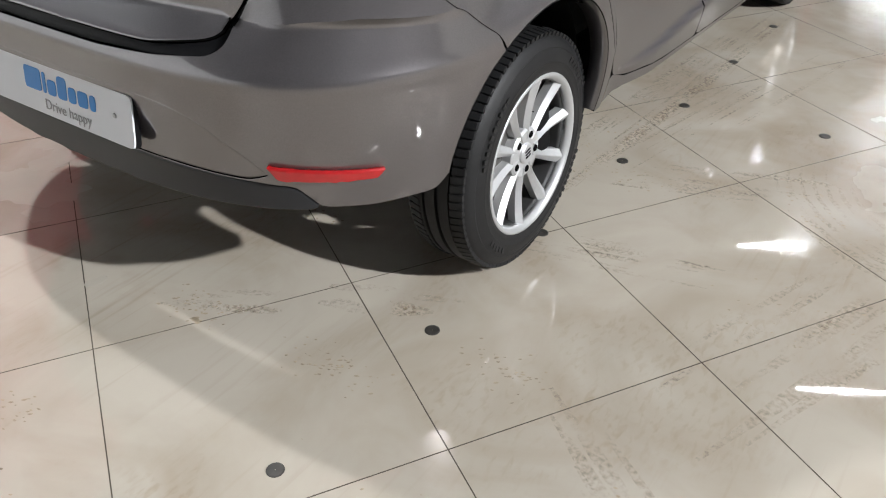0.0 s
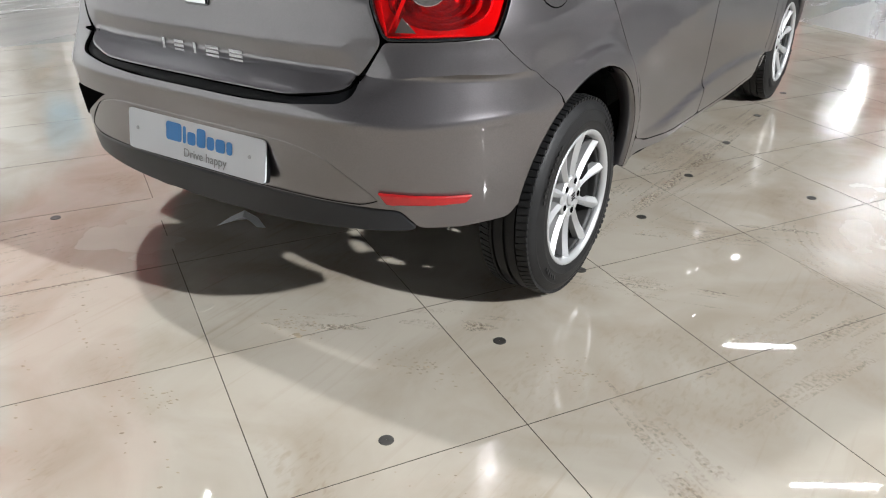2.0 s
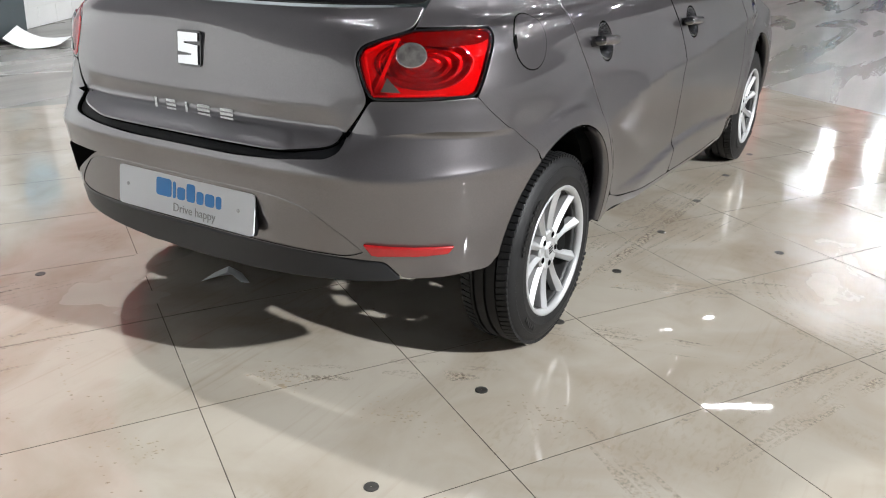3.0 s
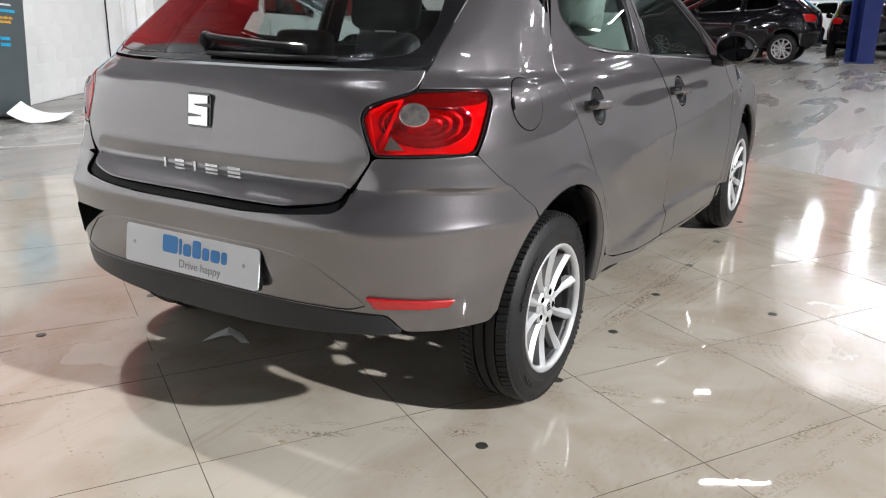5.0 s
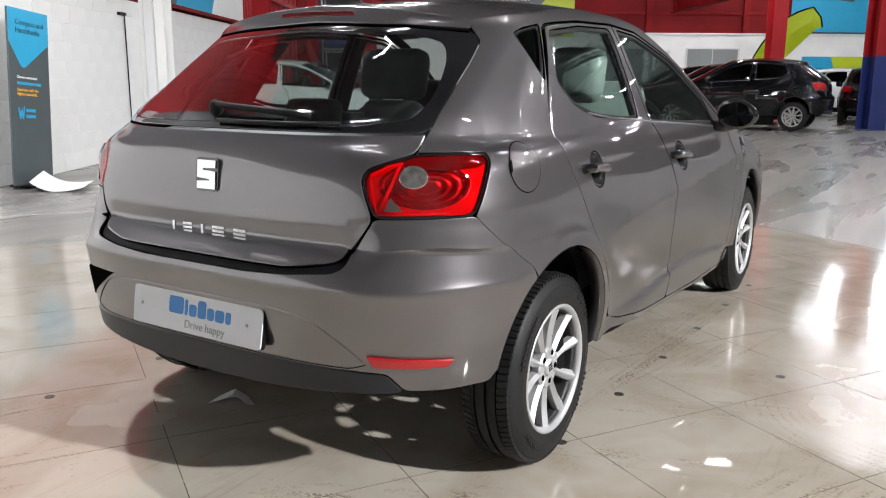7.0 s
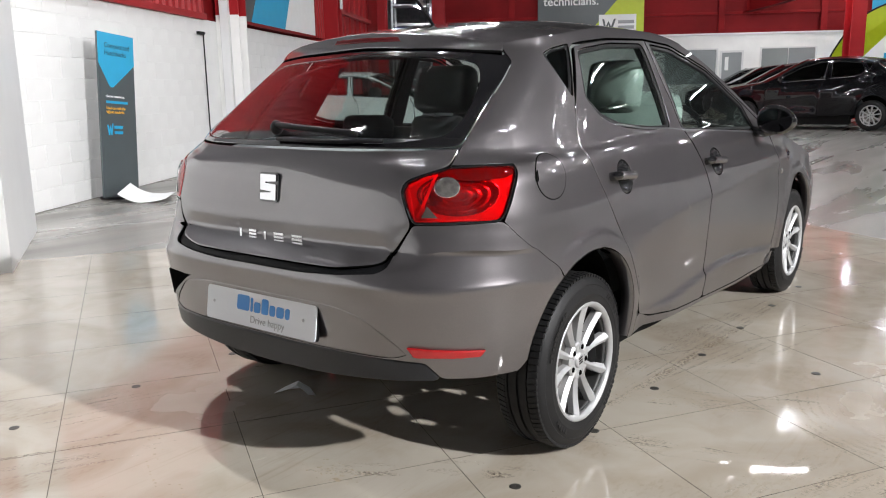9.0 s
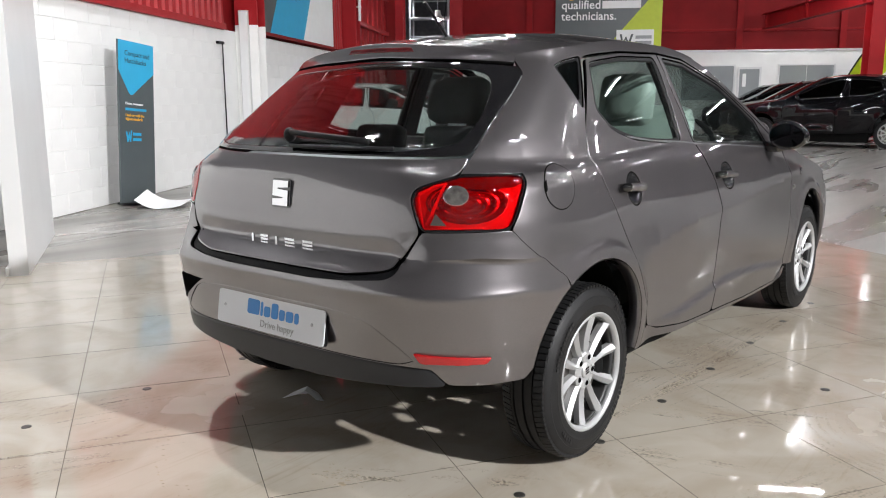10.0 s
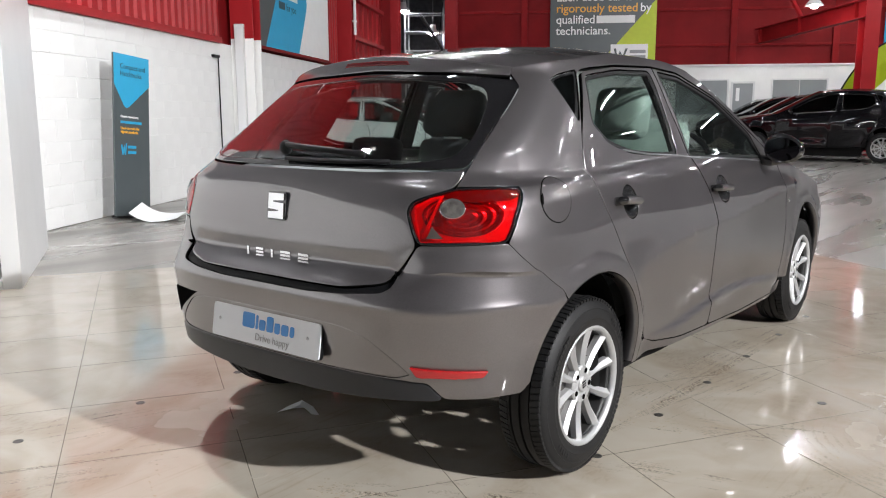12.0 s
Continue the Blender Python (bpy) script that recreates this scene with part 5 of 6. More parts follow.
    for side in (1, -1):
        inner = [(1.10, .70), (1.30, .70), (1.60, .52), (1.64, .24), (3.30, .24), (3.30, .92), (2.2, .97), (1.6, 1.0), (1.30, 1.05), (0.80, .98), (0.60, .93), (0.62, .70), (0.9, .70)]
        panel("inner_flank", inner, M_UNDER, r=0.0, out=-0.05, side=side, thick=0.01, h=0.07, parent=car)
        # left one is unseen, set wide and low to block red floor reflections
        box("sill_light_stop", M_UNDER, car, *((0.50, 0.64) if side > 0 else (-0.76, -0.60)), 0.37, 3.02, 0.20 if side > 0 else 0.11, 0.32, 0.02)
        post = [(2.075, 1.0), (2.075, 1.34), (2.148, 1.34), (2.175, .985)]
        panel("pillar_trim", post, M_TRIM, r=0.005, out=-0.02, side=side, thick=0.02, h=0.05, parent=car)
        trim = [(0.95, .99), (1.04, 1.26), (1.40, 1.30), (1.62, 1.32), (1.45, 1.04)] if side < 0 else [(0.95, .99), (1.02, 1.24), (1.16, 1.25), (1.29, 1.13), (1.32, 1.02)]
        tri = [([(1.22, 1.235), (1.345, 1.275), (1.30, 1.17)], 0.01)] if side < 0 else []
        panel("rear_pillar_trim", trim, M_TRIM, r=0.02, out=-0.055, holes=tri, side=side, thick=0.02, h=0.05, parent=car)
        # suspension arm and damper behind the wheel
        bm = bmesh.new()
        pipe(bm, [(side * 0.60, 0.0, 0.28), (side * 0.30, 0.10, 0.24), (0.0, 0.14, 0.24)], 0.035)
        part("rear_axle", bm, M_UNDER, car)

    # ---- cabin
    headliner = sheet("headlining", lambda u, v: roof_skin(0.06 + 0.88 * u, 0.04 + 0.92 * v) - np.array([0, 0, 0.03]), 15, 13, M_LINING, car, 0.006)
    def shelf_skin(u, v):
        t = 2 * u - 1
        return np.stack([t * (0.60 + 0.05 * v), -0.36 + 0.50 * v - 0.06 * (1 - t * t) * (1 - v) , 0.955 + 0.03 * v + 0.015 * np.sin(math.pi * v)], -1)
    sheet("parcel_shelf", shelf_skin, 15, 9, M_SHELF, car, 0.02, "grey felt parcel shelf")
    cover = M_SEAT_COVER if detail else M_SEAT
    bm = bmesh.new()
    block(bm, -0.60, 0.60, -0.09, 0.09, -0.30, 0.30, 0.05, pose(0, 0.36, 0.72, -18, 0, 0))
    block(bm, -0.60, 0.60, 0.36, 0.86, 0.34, 0.52, 0.05)
    part("rear_seat", bm, M_SEAT, car, "dark cloth rear bench")
    for x in (-0.38, 0.0, 0.38):
        bm = bmesh.new()
        block(bm, -0.125, 0.125, -0.045, 0.045, -0.085, 0.085, 0.035, pose(x, 0.27, 0.985 if detail else 1.045, -14, 0, 0))
        part("headrest", bm, M_SEAT, car, smooth=True)
    for x, y, w in ((-0.46, -0.14, 0.17), (0.37, 0.0, 0.125)):
        bm = bmesh.new()
        block(bm, -0.245, 0.245, -0.08, 0.08, -0.34, 0.37, 0.07, pose(x, 1.16 + y, 0.78, -14, 0, 0))
        block(bm, -0.25, 0.25, 1.16, 1.66, 0.36, 0.54, 0.05)
        seat = part("front_seat", bm, cover if x > 0 else M_SEAT, car, "front seat under a thin pale film" if x > 0 else "dark cloth front seat", smooth=True)
        bm = bmesh.new()
        block(bm, -w, w, -0.06, 0.06, -0.12, 0.11, 0.05, pose(x, 1.07 + y, 1.17, -12, 0, 0))
        part("front_headrest", bm, cover if x > 0 else M_SEAT, car, smooth=True)
    if detail:
        bm = bmesh.new()
        block(bm, -0.055, 0.055, -0.002, 0.002, -0.028, 0.028, 0.0, pose(-0.45, 0.90, 1.048, -10, 0, 0))
        part("paper_card", bm, M_PAPER, car, "white card hanging inside the car")
    bm = bmesh.new()
    block(bm, -0.68, 0.68, 1.72, 2.10, 0.62, 0.93, 0.06)
    part("dashboard", bm, M_TRIM, car)
    bm = bmesh.new()
    lathe(bm, [(0.185 + 0.014 * math.cos(a), 0.014 * math.sin(a)) for a in (2 * math.pi * k / 10 for k in range(10))], 32, "z", closed=True)
    bmesh.ops.transform(bm, matrix=pose(0.37, 1.64, 0.90, 62, 0, 0), verts=bm.verts)
    part("steering_wheel", bm, M_TRIM, car, smooth=True)

    if not detail:
        return car

    # ---- tail fittings
    # number plate: flat, leaning a little, with its foot further back
    plate_m = pose(0, -0.676, 0.4945, -9, 0, 0)
    plate = new("number_plate")
    plate.parent, plate.matrix_local = car, plate_m
    bm = bmesh.new()
    corner = [(a, b) for a, b in rounded([(-0.26, -0.0555), (0.26, -0.0555), (0.26, 0.0555), (-0.26, 0.0555)], 0.012)]
    slab(bm, corner, 0.004)
    part("plate_face", bm, M_PLATE, plate, "white dealer plate")
    bm = bmesh.new()
    slab(bm, [(a * 1.006, b * 1.02) for a, b in corner], 0.012, pose(0, 0.0042, 0))
    part("plate_backing", bm, M_TRIM, plate)
    for x in (-0.222, 0.205):
        bm = bmesh.new()
        lathe(bm, [(0.001, 0.0025), (0.0045, 0.002), (0.0055, 0.0), (0.001, 0.0)], 12, "z")
        bmesh.ops.transform(bm, matrix=pose(x, -0.0005, 0.004, 90, 0, 0), verts=bm.verts)
        part("screw", bm, M_STEEL, plate)
    # dealer name as plain blue bars
    x = -0.105
    for w, z0, z1 in ((0.060, 0.0, 0.049), (0.011, 0.0, 0.046), (0.030, 0.0, 0.034), (0.032, 0.0, 0.049), (0.026, 0.0, 0.034), (0.034, 0.0, 0.034), (0.020, 0.0, 0.034)):
        bm = bmesh.new()
        slab(bm, rounded([(x, z0), (x + w, z0), (x + w, z1), (x, z1)], 0.008), 0.001, pose(0, -0.0011, -0.006))
        part("name_bar", bm, M_PLATE_BLUE, plate)
        x += w + 0.006
    lettering("slogan", "Drive happy", 0.033, M_PLATE_GREY, plate, pose(-0.038, -0.001, -0.041), depth=0.0004)

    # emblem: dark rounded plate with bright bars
    emblem = new("emblem")
    emblem.parent = car
    emblem.matrix_local = pose(0, -0.601, 0.883, -6, 0, 0) @ Matrix.Diagonal((0.93, 1, 0.93, 1))
    bm = bmesh.new()
    slab(bm, rounded([(-0.047, -0.050), (0.047, -0.050), (0.047, 0.050), (-0.047, 0.050)], 0.014), 0.008, pose(0, -0.002, 0))
    part("emblem_plate", bm, M_GLOSS_BLACK, emblem)
    for pts in ([(-0.039, 0.043), (0.039, 0.043), (0.039, 0.021), (-0.014, 0.0175), (-0.014, 0.0135), (0.039, 0.010), (0.039, -0.043), (-0.039, -0.043),
                 (-0.039, -0.021), (0.014, -0.0175), (0.014, -0.0135), (-0.039, -0.010)],):
        bm = bmesh.new()
        slab(bm, pts, 0.004, pose(0, -0.0061, 0))
        part("emblem_bar", bm, M_CHROME, emblem)
    # model name as five bright bars
    x = -0.148
    for w in (0.009, 0.036, 0.009, 0.046, 0.046):
        bm = bmesh.new()
        cx = x + w / 2
        on = Matrix.Translation(Vector(skin(math.atan2(cx, 0.9), 0.727, 0.005)) - Vector((cx, 0, 0)))
        for z0, z1 in ([(-0.0145, 0.0145)] if w < 0.02 else [(-0.0145, -0.0075), (-0.0035, 0.0035), (0.0075, 0.0145)]):
            slab(bm, rounded([(x, z0), (x + w, z0), (x + w, z1), (x, z1)], 0.002), 0.006, on)
        part("name_bar", bm, M_CHROME, car, "small chrome letters bar")
        x += w + 0.037
    # rear wiper
    wiper = new("rear_wiper")
    wiper.parent = car
    bm = bmesh.new()
    p = [skin(a, b, o) for a, b, o in ((-0.058, 1.056, 0.012), (-0.045, 1.055, 0.022), (0.06, 1.050, 0.022), (0.22, 1.045, 0.020), (0.36, 1.040, 0.014))]
    pipe(bm, p, 0.010, 10)
    part("arm", bm, M_TRIM, wiper, smooth=True)
    bm = bmesh.new()
    p = [skin(a, b, 0.010) for a, b in ((-0.01, 1.024), (0.15, 1.022), (0.30, 1.022), (0.46, 1.025))]
    pipe(bm, p, 0.0065, 8)
    part("blade", bm, M_TRIM, wiper, smooth=True)
    bm = bmesh.new()
    bmesh.ops.create_uvsphere(bm, u_segments=16, v_segments=10, radius=0.022)
    bmesh.ops.scale(bm, vec=(1.0, 0.9, 1.1), verts=bm.verts)
    bmesh.ops.translate(bm, vec=skin(-0.055, 1.054, 0.012), verts=bm.verts)
    part("pivot", bm, M_TRIM, wiper, smooth=True)
    # roof aerial
    bm = bmesh.new()
    pipe(bm, [(0, 0.26, 1.405), (0, 0.235, 1.43), (0, 0.12, 1.53)], 0.006, 8)
    part("aerial", bm, M_TRIM, car)
    # exhaust and tow eye under the valance
    bm = bmesh.new()
    pipe(bm, [(0.30, -0.42, 0.318), (0.30, -0.2, 0.31), (0.28, 0.45, 0.25)], 0.024, 14)
    part("exhaust", bm, M_UNDER, car, smooth=True)
    bm = bmesh.new()
    lathe(bm, [(0.030 + 0.007 * math.cos(a), 0.007 * math.sin(a)) for a in (2 * math.pi * k / 8 for k in range(8))], 20, "x", closed=True)
    bmesh.ops.transform(bm, matrix=pose(0.30, -0.46, 0.305, 0, 0, 70), verts=bm.verts)
    part("tow_eye", bm, M_UNDER, car)
    return car


hatchback(pose(0, 0, 0), M_PAINT, "dusty dark grey metallic five-door hatchback on showroom tiles")

# ---------------------------------------------------------------- cars further off
PARKED = "cars parked in the hall"
hatchback(pose(-1.63, 18.88, 0, 0, 0, 92), M_BLACK_PAINT, "black high-bodied hatchback parked at the end of a row", False, (1.08, 1.12, 1.16), PARKED)
hatchback(pose(-2.98, 21.6, 0, 0, 0, 91), M_WINE_PAINT, "wine red hatchback parked second in a row", False, (1.05, 1.08, 1.12), PARKED)
hatchback(pose(-4.35, 24.3, 0, 0, 0, 92), M_BLACK_PAINT, "black hatchback parked third in a row", False, (1.05, 1.08, 1.12), PARKED)
hatchback(pose(-5.7, 27.0, 0, 0, 0, 92), M_BLACK_PAINT, "black hatchback parked at the far end of a row", False, (1.05, 1.08, 1.10), PARKED)
hatchback(pose(-2.55, 27.4, 0, 0, 0, -75), M_WHITE_PAINT, "white car parked behind the dark row", False, (1.05, 1.05, 1.08), PARKED)
hatchback(pose(-0.33, 22.4, 0, 0, 0, 5), M_BLACK_PAINT, "black car parked tail-on behind the blue column", False, (1.05, 1.0, 1.06), PARKED)
hatchback(hall(0.75, 7.9, 0, -90), M_WHITE_PAINT, "white hatchback backed up to the block wall", False, (1.0, 1.0, 1.02), PARKED, True)

# ---------------------------------------------------------------- signs


def totem(m):
    e = base("sign_board", m, "tall grey free-standing sign with a blue arrow field", "sign board")
    w, z1 = 0.305, 1.81
    box("board", M_SIGN_GREY, e, -w, w, -0.012, 0.012, 0.02, z1, 0.003)
    bm = bmesh.new()
    slab(bm, rounded([(-w, z1 - 0.001), (-w, 1.48), (-0.11, 1.20, .07), (w, 1.49), (w, z1 - 0.001)], 0.0), 0.002, pose(0, -0.0145, 0))
    part("arrow_field", bm, M_SIGN_BLUE, e, "bright blue arrow-shaped field")
    lettering("heading", "Compact and\nHatchbacks", 0.080, M_INK, e, pose(-0.205, -0.017, 1.65))
    lettering("text", "Choose reassurance.", 0.037, M_SIGN_WHITE, e, pose(-0.205, -0.0145, 1.115), bold=0.0012)
    box("text_bar", M_SIGN_BLUE, e, -0.205, 0.16, -0.0150, -0.0125, 1.050, 1.078)
    lettering("text", "Used cars with the\nhighest standards.", 0.042, M_SIGN_YELLOW, e, pose(-0.205, -0.0145, 0.985), bold=0.001)
    bm = bmesh.new()
    slab(bm, [(a * 0.75 + 0.02, b * 0.75 + 0.50) for a, b in ((-0.30, 0.42), (-0.27, 0.27), (-0.245, 0.27), (-0.23, 0.35), (-0.215, 0.27), (-0.19, 0.27), (-0.16, 0.44), (-0.185, 0.44), (-0.20, 0.34), (-0.225, 0.42), (-0.25, 0.34), (-0.27, 0.42))], 0.002, pose(0, -0.0145, 0))
    part("logo_mark", bm, M_SIGN_BLUE, e)
    for z in (0.715, 0.775):
        box("text_bar", M_SIGN_BLUE, e, -0.085, 0.06, -0.0150, -0.0125, z, z + 0.032)
    box("foot", M_TRIM, e, -0.16, 0.16, -0.10, 0.16, -0.003, 0.02, 0.004)
    return e


totem(pose(-6.48, 2.745, 0, 0, 0, 112) @ pose(0, 0, 0, 0, 4.6, 0))


def curled_sheet(m):
    bm = bmesh.new()
    n, w = 14, 0.30
    rows = []
    for i in range(n + 1):
        t = i / n
        z = 0.004 + 0.10 * (2 * t - 1) ** 2 * (1.0 if t < 0.5 else 0.35)
        rows.append([bm.verts.new((-0.25 + 0.50 * t, y, z + dz)) for y, dz in ((-w, 0.0), (w, 0.05 * (1 - t)), (w, 0.05 * (1 - t) + 0.004), (-w, 0.004))])
    for a, b in zip(rows, rows[1:]):
        for j in range(4):
            bm.faces.new((a[j], a[(j + 1) % 4], b[(j + 1) % 4], b[j]))
    bm.faces.new(rows[0])
    bm.faces.new(rows[-1][::-1])
    bmesh.ops.recalc_face_normals(bm, faces=bm.faces)
    ob = link_mesh("curled_sheet", bm, M_PAPER, smooth=False)
    ob.matrix_world = m
    return tagged(ob, "white plastic sheet curling up from the floor by the sign", "sheet")


curled_sheet(pose(-6.10, 2.84, 0, 0, 0, 45))


def banner(m, w, h):
    e = base("wall_banner", m, "large dark grey and lime banner on the red wall", "banner")
    box("board", M_SIGN_GREY, e, 0, w, -0.03, 0.0, 0, h, 0.005)
    bm = bmesh.new()
    slab(bm, [(0.42 * w, 0.0), (w, 0.0), (w, 0.66 * w)], 0.003, pose(0, -0.0335, 0))
    slab(bm, [(0.0, 0.0), (0.10 * w, 0.0), (0.0, 0.13 * w)], 0.003, pose(0, -0.0335, 0))
    part("lime_field", bm, M_LIME, e)
    s = 0.112 * w
    top = 0.335 * w
    for i, (words, mat) in enumerate((("Each used car is", M_SIGN_WHITE), ("rigorously tested", M_SIGN_YELLOW), ("qualified", M_SIGN_WHITE), ("technicians.", M_SIGN_WHITE))):
        lettering("text", words, s, mat, e, pose(0.055 * w, -0.036, top + (3 - i) * 0.104 * w), bold=0.004)
    lettering("text", "by", s, M_SIGN_WHITE, e, pose(0.845 * w, -0.036, top + 2 * 0.104 * w), bold=0.004)
    box("text_bar", M_SIGN_WHITE, e, 0.44 * w, 0.80 * w, -0.036, -0.0335, top + 0.104 * w, top + 0.104 * w + 0.07 * w)
    box("logo_panel", M_SIGN_WHITE, e, 0.58 * w, 0.93 * w, -0.038, -0.0335, 0.06 * w, 0.24 * w)
    bm = bmesh.new()
    slab(bm, [(0.61 * w, 0.20 * w), (0.635 * w, 0.10 * w), (0.655 * w, 0.10 * w), (0.67 * w, 0.15 * w), (0.685 * w, 0.10 * w), (0.705 * w, 0.10 * w), (0.74 * w, 0.20 * w), (0.72 * w, 0.20 * w), (0.695 * w, 0.13 * w), (0.67 * w, 0.18 * w), (0.645 * w, 0.13 * w), (0.63 * w, 0.20 * w)], 0.002, pose(0, -0.0405, 0))
    part("logo_mark", bm, M_SIGN_GREY, e)
    for z in (0.105, 0.155):
        box("text_bar", M_PLATE_GREY, e, 0.76 * w, 0.91 * w, -0.0405, -0.0385, z * w, (z + 0.03) * w)
    return e


banner(hall(5.02, BACK_Y - 0.13, 2.60), 3.66, 3.6)


def poster(m, w, h):
    e = base("wall_poster", m, "wide poster board in grey, blue and white above the block wall", "poster")
    box("board", M_SIGN_WHITE, e, 0, w, -0.03, 0.0, 0, h, 0.004)
    bm = bmesh.new()
    slab(bm, [(0, 0), (0.115 * w, 0), (0.47 * w, h), (0, h)], 0.003, pose(0, -0.0335, 0))
    part("grey_field", bm, M_SIGN_GREY, e)
    bm = bmesh.new()
    slab(bm, [(0.117 * w, 0), (0.525 * w, 0), (0.645 * w, 0.37 * h), (0.655 * w, 0.43 * h), (0.63 * w, 0.5 * h), (0.60 * w, h), (0.472 * w, h)], 0.003, pose(0, -0.0335, 0))
    part("blue_field", bm, M_SIGN_BLUE, e)
    lettering("text", "for you", 0.20, M_INK, e, pose(0.37 * w, -0.036, 0.31 * h))
    box("text_bar", M_INK, e, 0.28 * w, 0.355 * w, -0.036, -0.0337, 0.31 * h, 0.31 * h + 0.13)
    box("text_bar", M_SIGN_WHITE, e, 0.36 * w, 0.52 * w, -0.036, -0.0337, 0.40 * h, 0.40 * h + 0.15)
    for a, b, c, d in ((0, w, -0.05, 0.0), (0, w, h, h + 0.05), (-0.05, -0.001, -0.05, h + 0.05), (w + 0.001, w + 0.05, -0.05, h + 0.05)):
        box("edge_strip", M_RED_DARK, e, a, b, -0.035, 0.0, c, d)
    return e


poster(hall(0.10, 5.70, 2.30, 90), 4.70, 2.36)


def big_poster(m, w, h):
    e = base("wall_poster", m, "large grey and blue poster board on the red wall", "poster")
    box("board", M_SIGN_BLUE, e, 0, w, -0.03, 0.0, 0, h, 0.004)
    bm = bmesh.new()
    slab(bm, [(0, h), (0, 0.55 * h), (0.45 * w, 0.42 * h), (0.72 * w, h)], 0.003, pose(0, -0.0335, 0))
    part("grey_field", bm, M_SIGN_GREY, e)
    box("logo_panel", M_SIGN_WHITE, e, 0.60 * w, 0.85 * w, -0.036, -0.0335, 0.10 * h, 0.42 * h)
    for k in range(2):
        box("text_bar", M_SIGN_BLUE, e, 0.64 * w + k * 0.1 * w, 0.71 * w + k * 0.1 * w, -0.0385, -0.0365, 0.2 * h, 0.32 * h)
    return e


big_poster(hall(16.2, BACK_Y - 0.13, 2.80), 4.6, 2.4)
e = base("small_poster", hall(16.75, BACK_Y - 0.012, 1.30), "low blue and lime poster with a heading on the white wall", "poster")
box("board", M_SIGN_BLUE, e, 0, 2.2, -0.02, 0.0, 0, 0.68, 0.004)
bm = bmesh.new()
slab(bm, [(1.22, 0), (2.2, 0), (2.2, 0.68), (1.0, 0.68)], 0.002, pose(0, -0.0225, 0))
part("lime_field", bm, M_LIME, e)
lettering("text", "Choose", 0.22, M_INK, e, pose(0.1, -0.022, 0.2))


def feather_flag(m):
    e = base("feather_flag", m, "lime green feather flag on a bent black pole", "flag")
    bm = bmesh.new()
    pts = [(-0.9 + 1.5 * t + 0.6 * t ** 3, 0, 0.9 + 2.5 * math.sin(1.35 * t) ** 0.9) for t in np.linspace(0.0, 1.0, 14)]
    pts = [(-1.05, 0, 0.0)] + pts + [(1.45, 0, 3.05), (1.52, 0, 2.75)]
    pipe(bm, pts, 0.025)
    part("pole", bm, M_TRIM, e)
    bm = bmesh.new()
    top = pts[1:]
    n = len(top)
    rows = []
    for i, (x, y, z) in enumerate(top):
        t = i / (n - 1)
        lx, lz = -0.78 + 2.25 * t, 0.9 + 1.95 * t ** 1.25
        rows.append([bm.verts.new((x, 0.02 * math.sin(9 * t), z)), bm.verts.new(((x + lx) / 2, 0.05 * math.sin(7 * t), (z + min(z, lz)) / 2)), bm.verts.new((lx, 0.03 * math.cos(8 * t), min(z, lz)))])
    for a, b in zip(rows, rows[1:]):
        for j in range(2):
            bm.faces.new((a[j], b[j], b[j + 1], a[j + 1]))
    bmesh.ops.solidify(bm, geom=bm.faces, thickness=0.006)
    part("cloth", bm, M_LIME, e)
    box("foot", M_TRIM, e, -1.35, -0.75, -0.25, 0.25, -0.003, 0.04, 0.01)


feather_flag(hall(14.3, 18.6, 0, 0))
box_e = base("alarm_box", hall(0.0, 10.9, 2.0), "small red fire alarm call point on the wall", "alarm")
box("case", M_RED, box_e, 0.0, 0.06, -0.08, 0.08, 0.0, 0.16, 0.008)

# ---------------------------------------------------------------- small things on the floor


def floor_cap(m):
    bm = bmesh.new()
    lathe(bm, [(0.001, 0.0015), (0.010, 0.0018), (0.0155, 0.0022), (0.0175, 0.0015), (0.0185, -0.002), (0.001, -0.002)], 20, "z")
    ob = link_mesh("floor_cap", bm, M_CAP)
    ob.matrix_world = m
    return tagged(ob, "small round dark metal cap set flush in the floor tile", "floor cap", "floor caps")


cap = floor_cap(pose(0.763, -0.874, 0))
for k in range(1, 8):
    copy_thing(cap, pose(0.763 + 0.0087 * k, -0.874 + 0.495 * k, 0))
for k in range(6):
    copy_thing(cap, pose(-0.938 - 0.008 * k, -1.057 + 0.495 * k, 0))
copy_thing(cap, pose(1.261, 1.138, 0))


# small white bent shape at the white mark under the tail
def white_flake(m):
    bm = bmesh.new()
    pts = [(-0.085, -0.035), (-0.05, 0.028), (0.0, 0.045), (0.05, 0.015), (0.085, -0.065), (0.055, -0.060), (0.025, -0.025), (0.0, -0.012), (-0.035, -0.020)]
    n = len(pts)
    low = [bm.verts.new((x, y, 0.001 + 0.020 * max(0, 0.06 - abs(x)) / 0.06)) for x, y in pts]
    top = [bm.verts.new((v.co.x, v.co.y, v.co.z + 0.0015)) for v in low]
    bm.faces.new(top)
    bm.faces.new(low[::-1])
    for i in range(n):
        bm.faces.new((low[i], low[(i + 1) % n], top[(i + 1) % n], top[i]))
    ob = link_mesh("white_flake", bm, M_PAPER)
    ob.matrix_world = m
    return tagged(ob, "small bent white flake on the floor under the car's tail", "paper scrap")


white_flake(pose(-0.37, -0.21, 0, 0, 0, 38))


PUDDLES = ((-0.59, -0.53, 20, 0.16, 3, 0.7), (-0.74, -0.24, 75, 0.14, 5, 0.5), (-0.67, -0.38, 110, 0.09, 9, 0.6), (-0.42, -0.60, 10, 0.05, 12, 0.6),
           (-0.02, -0.70, 60, 0.03, 23, 0.5))


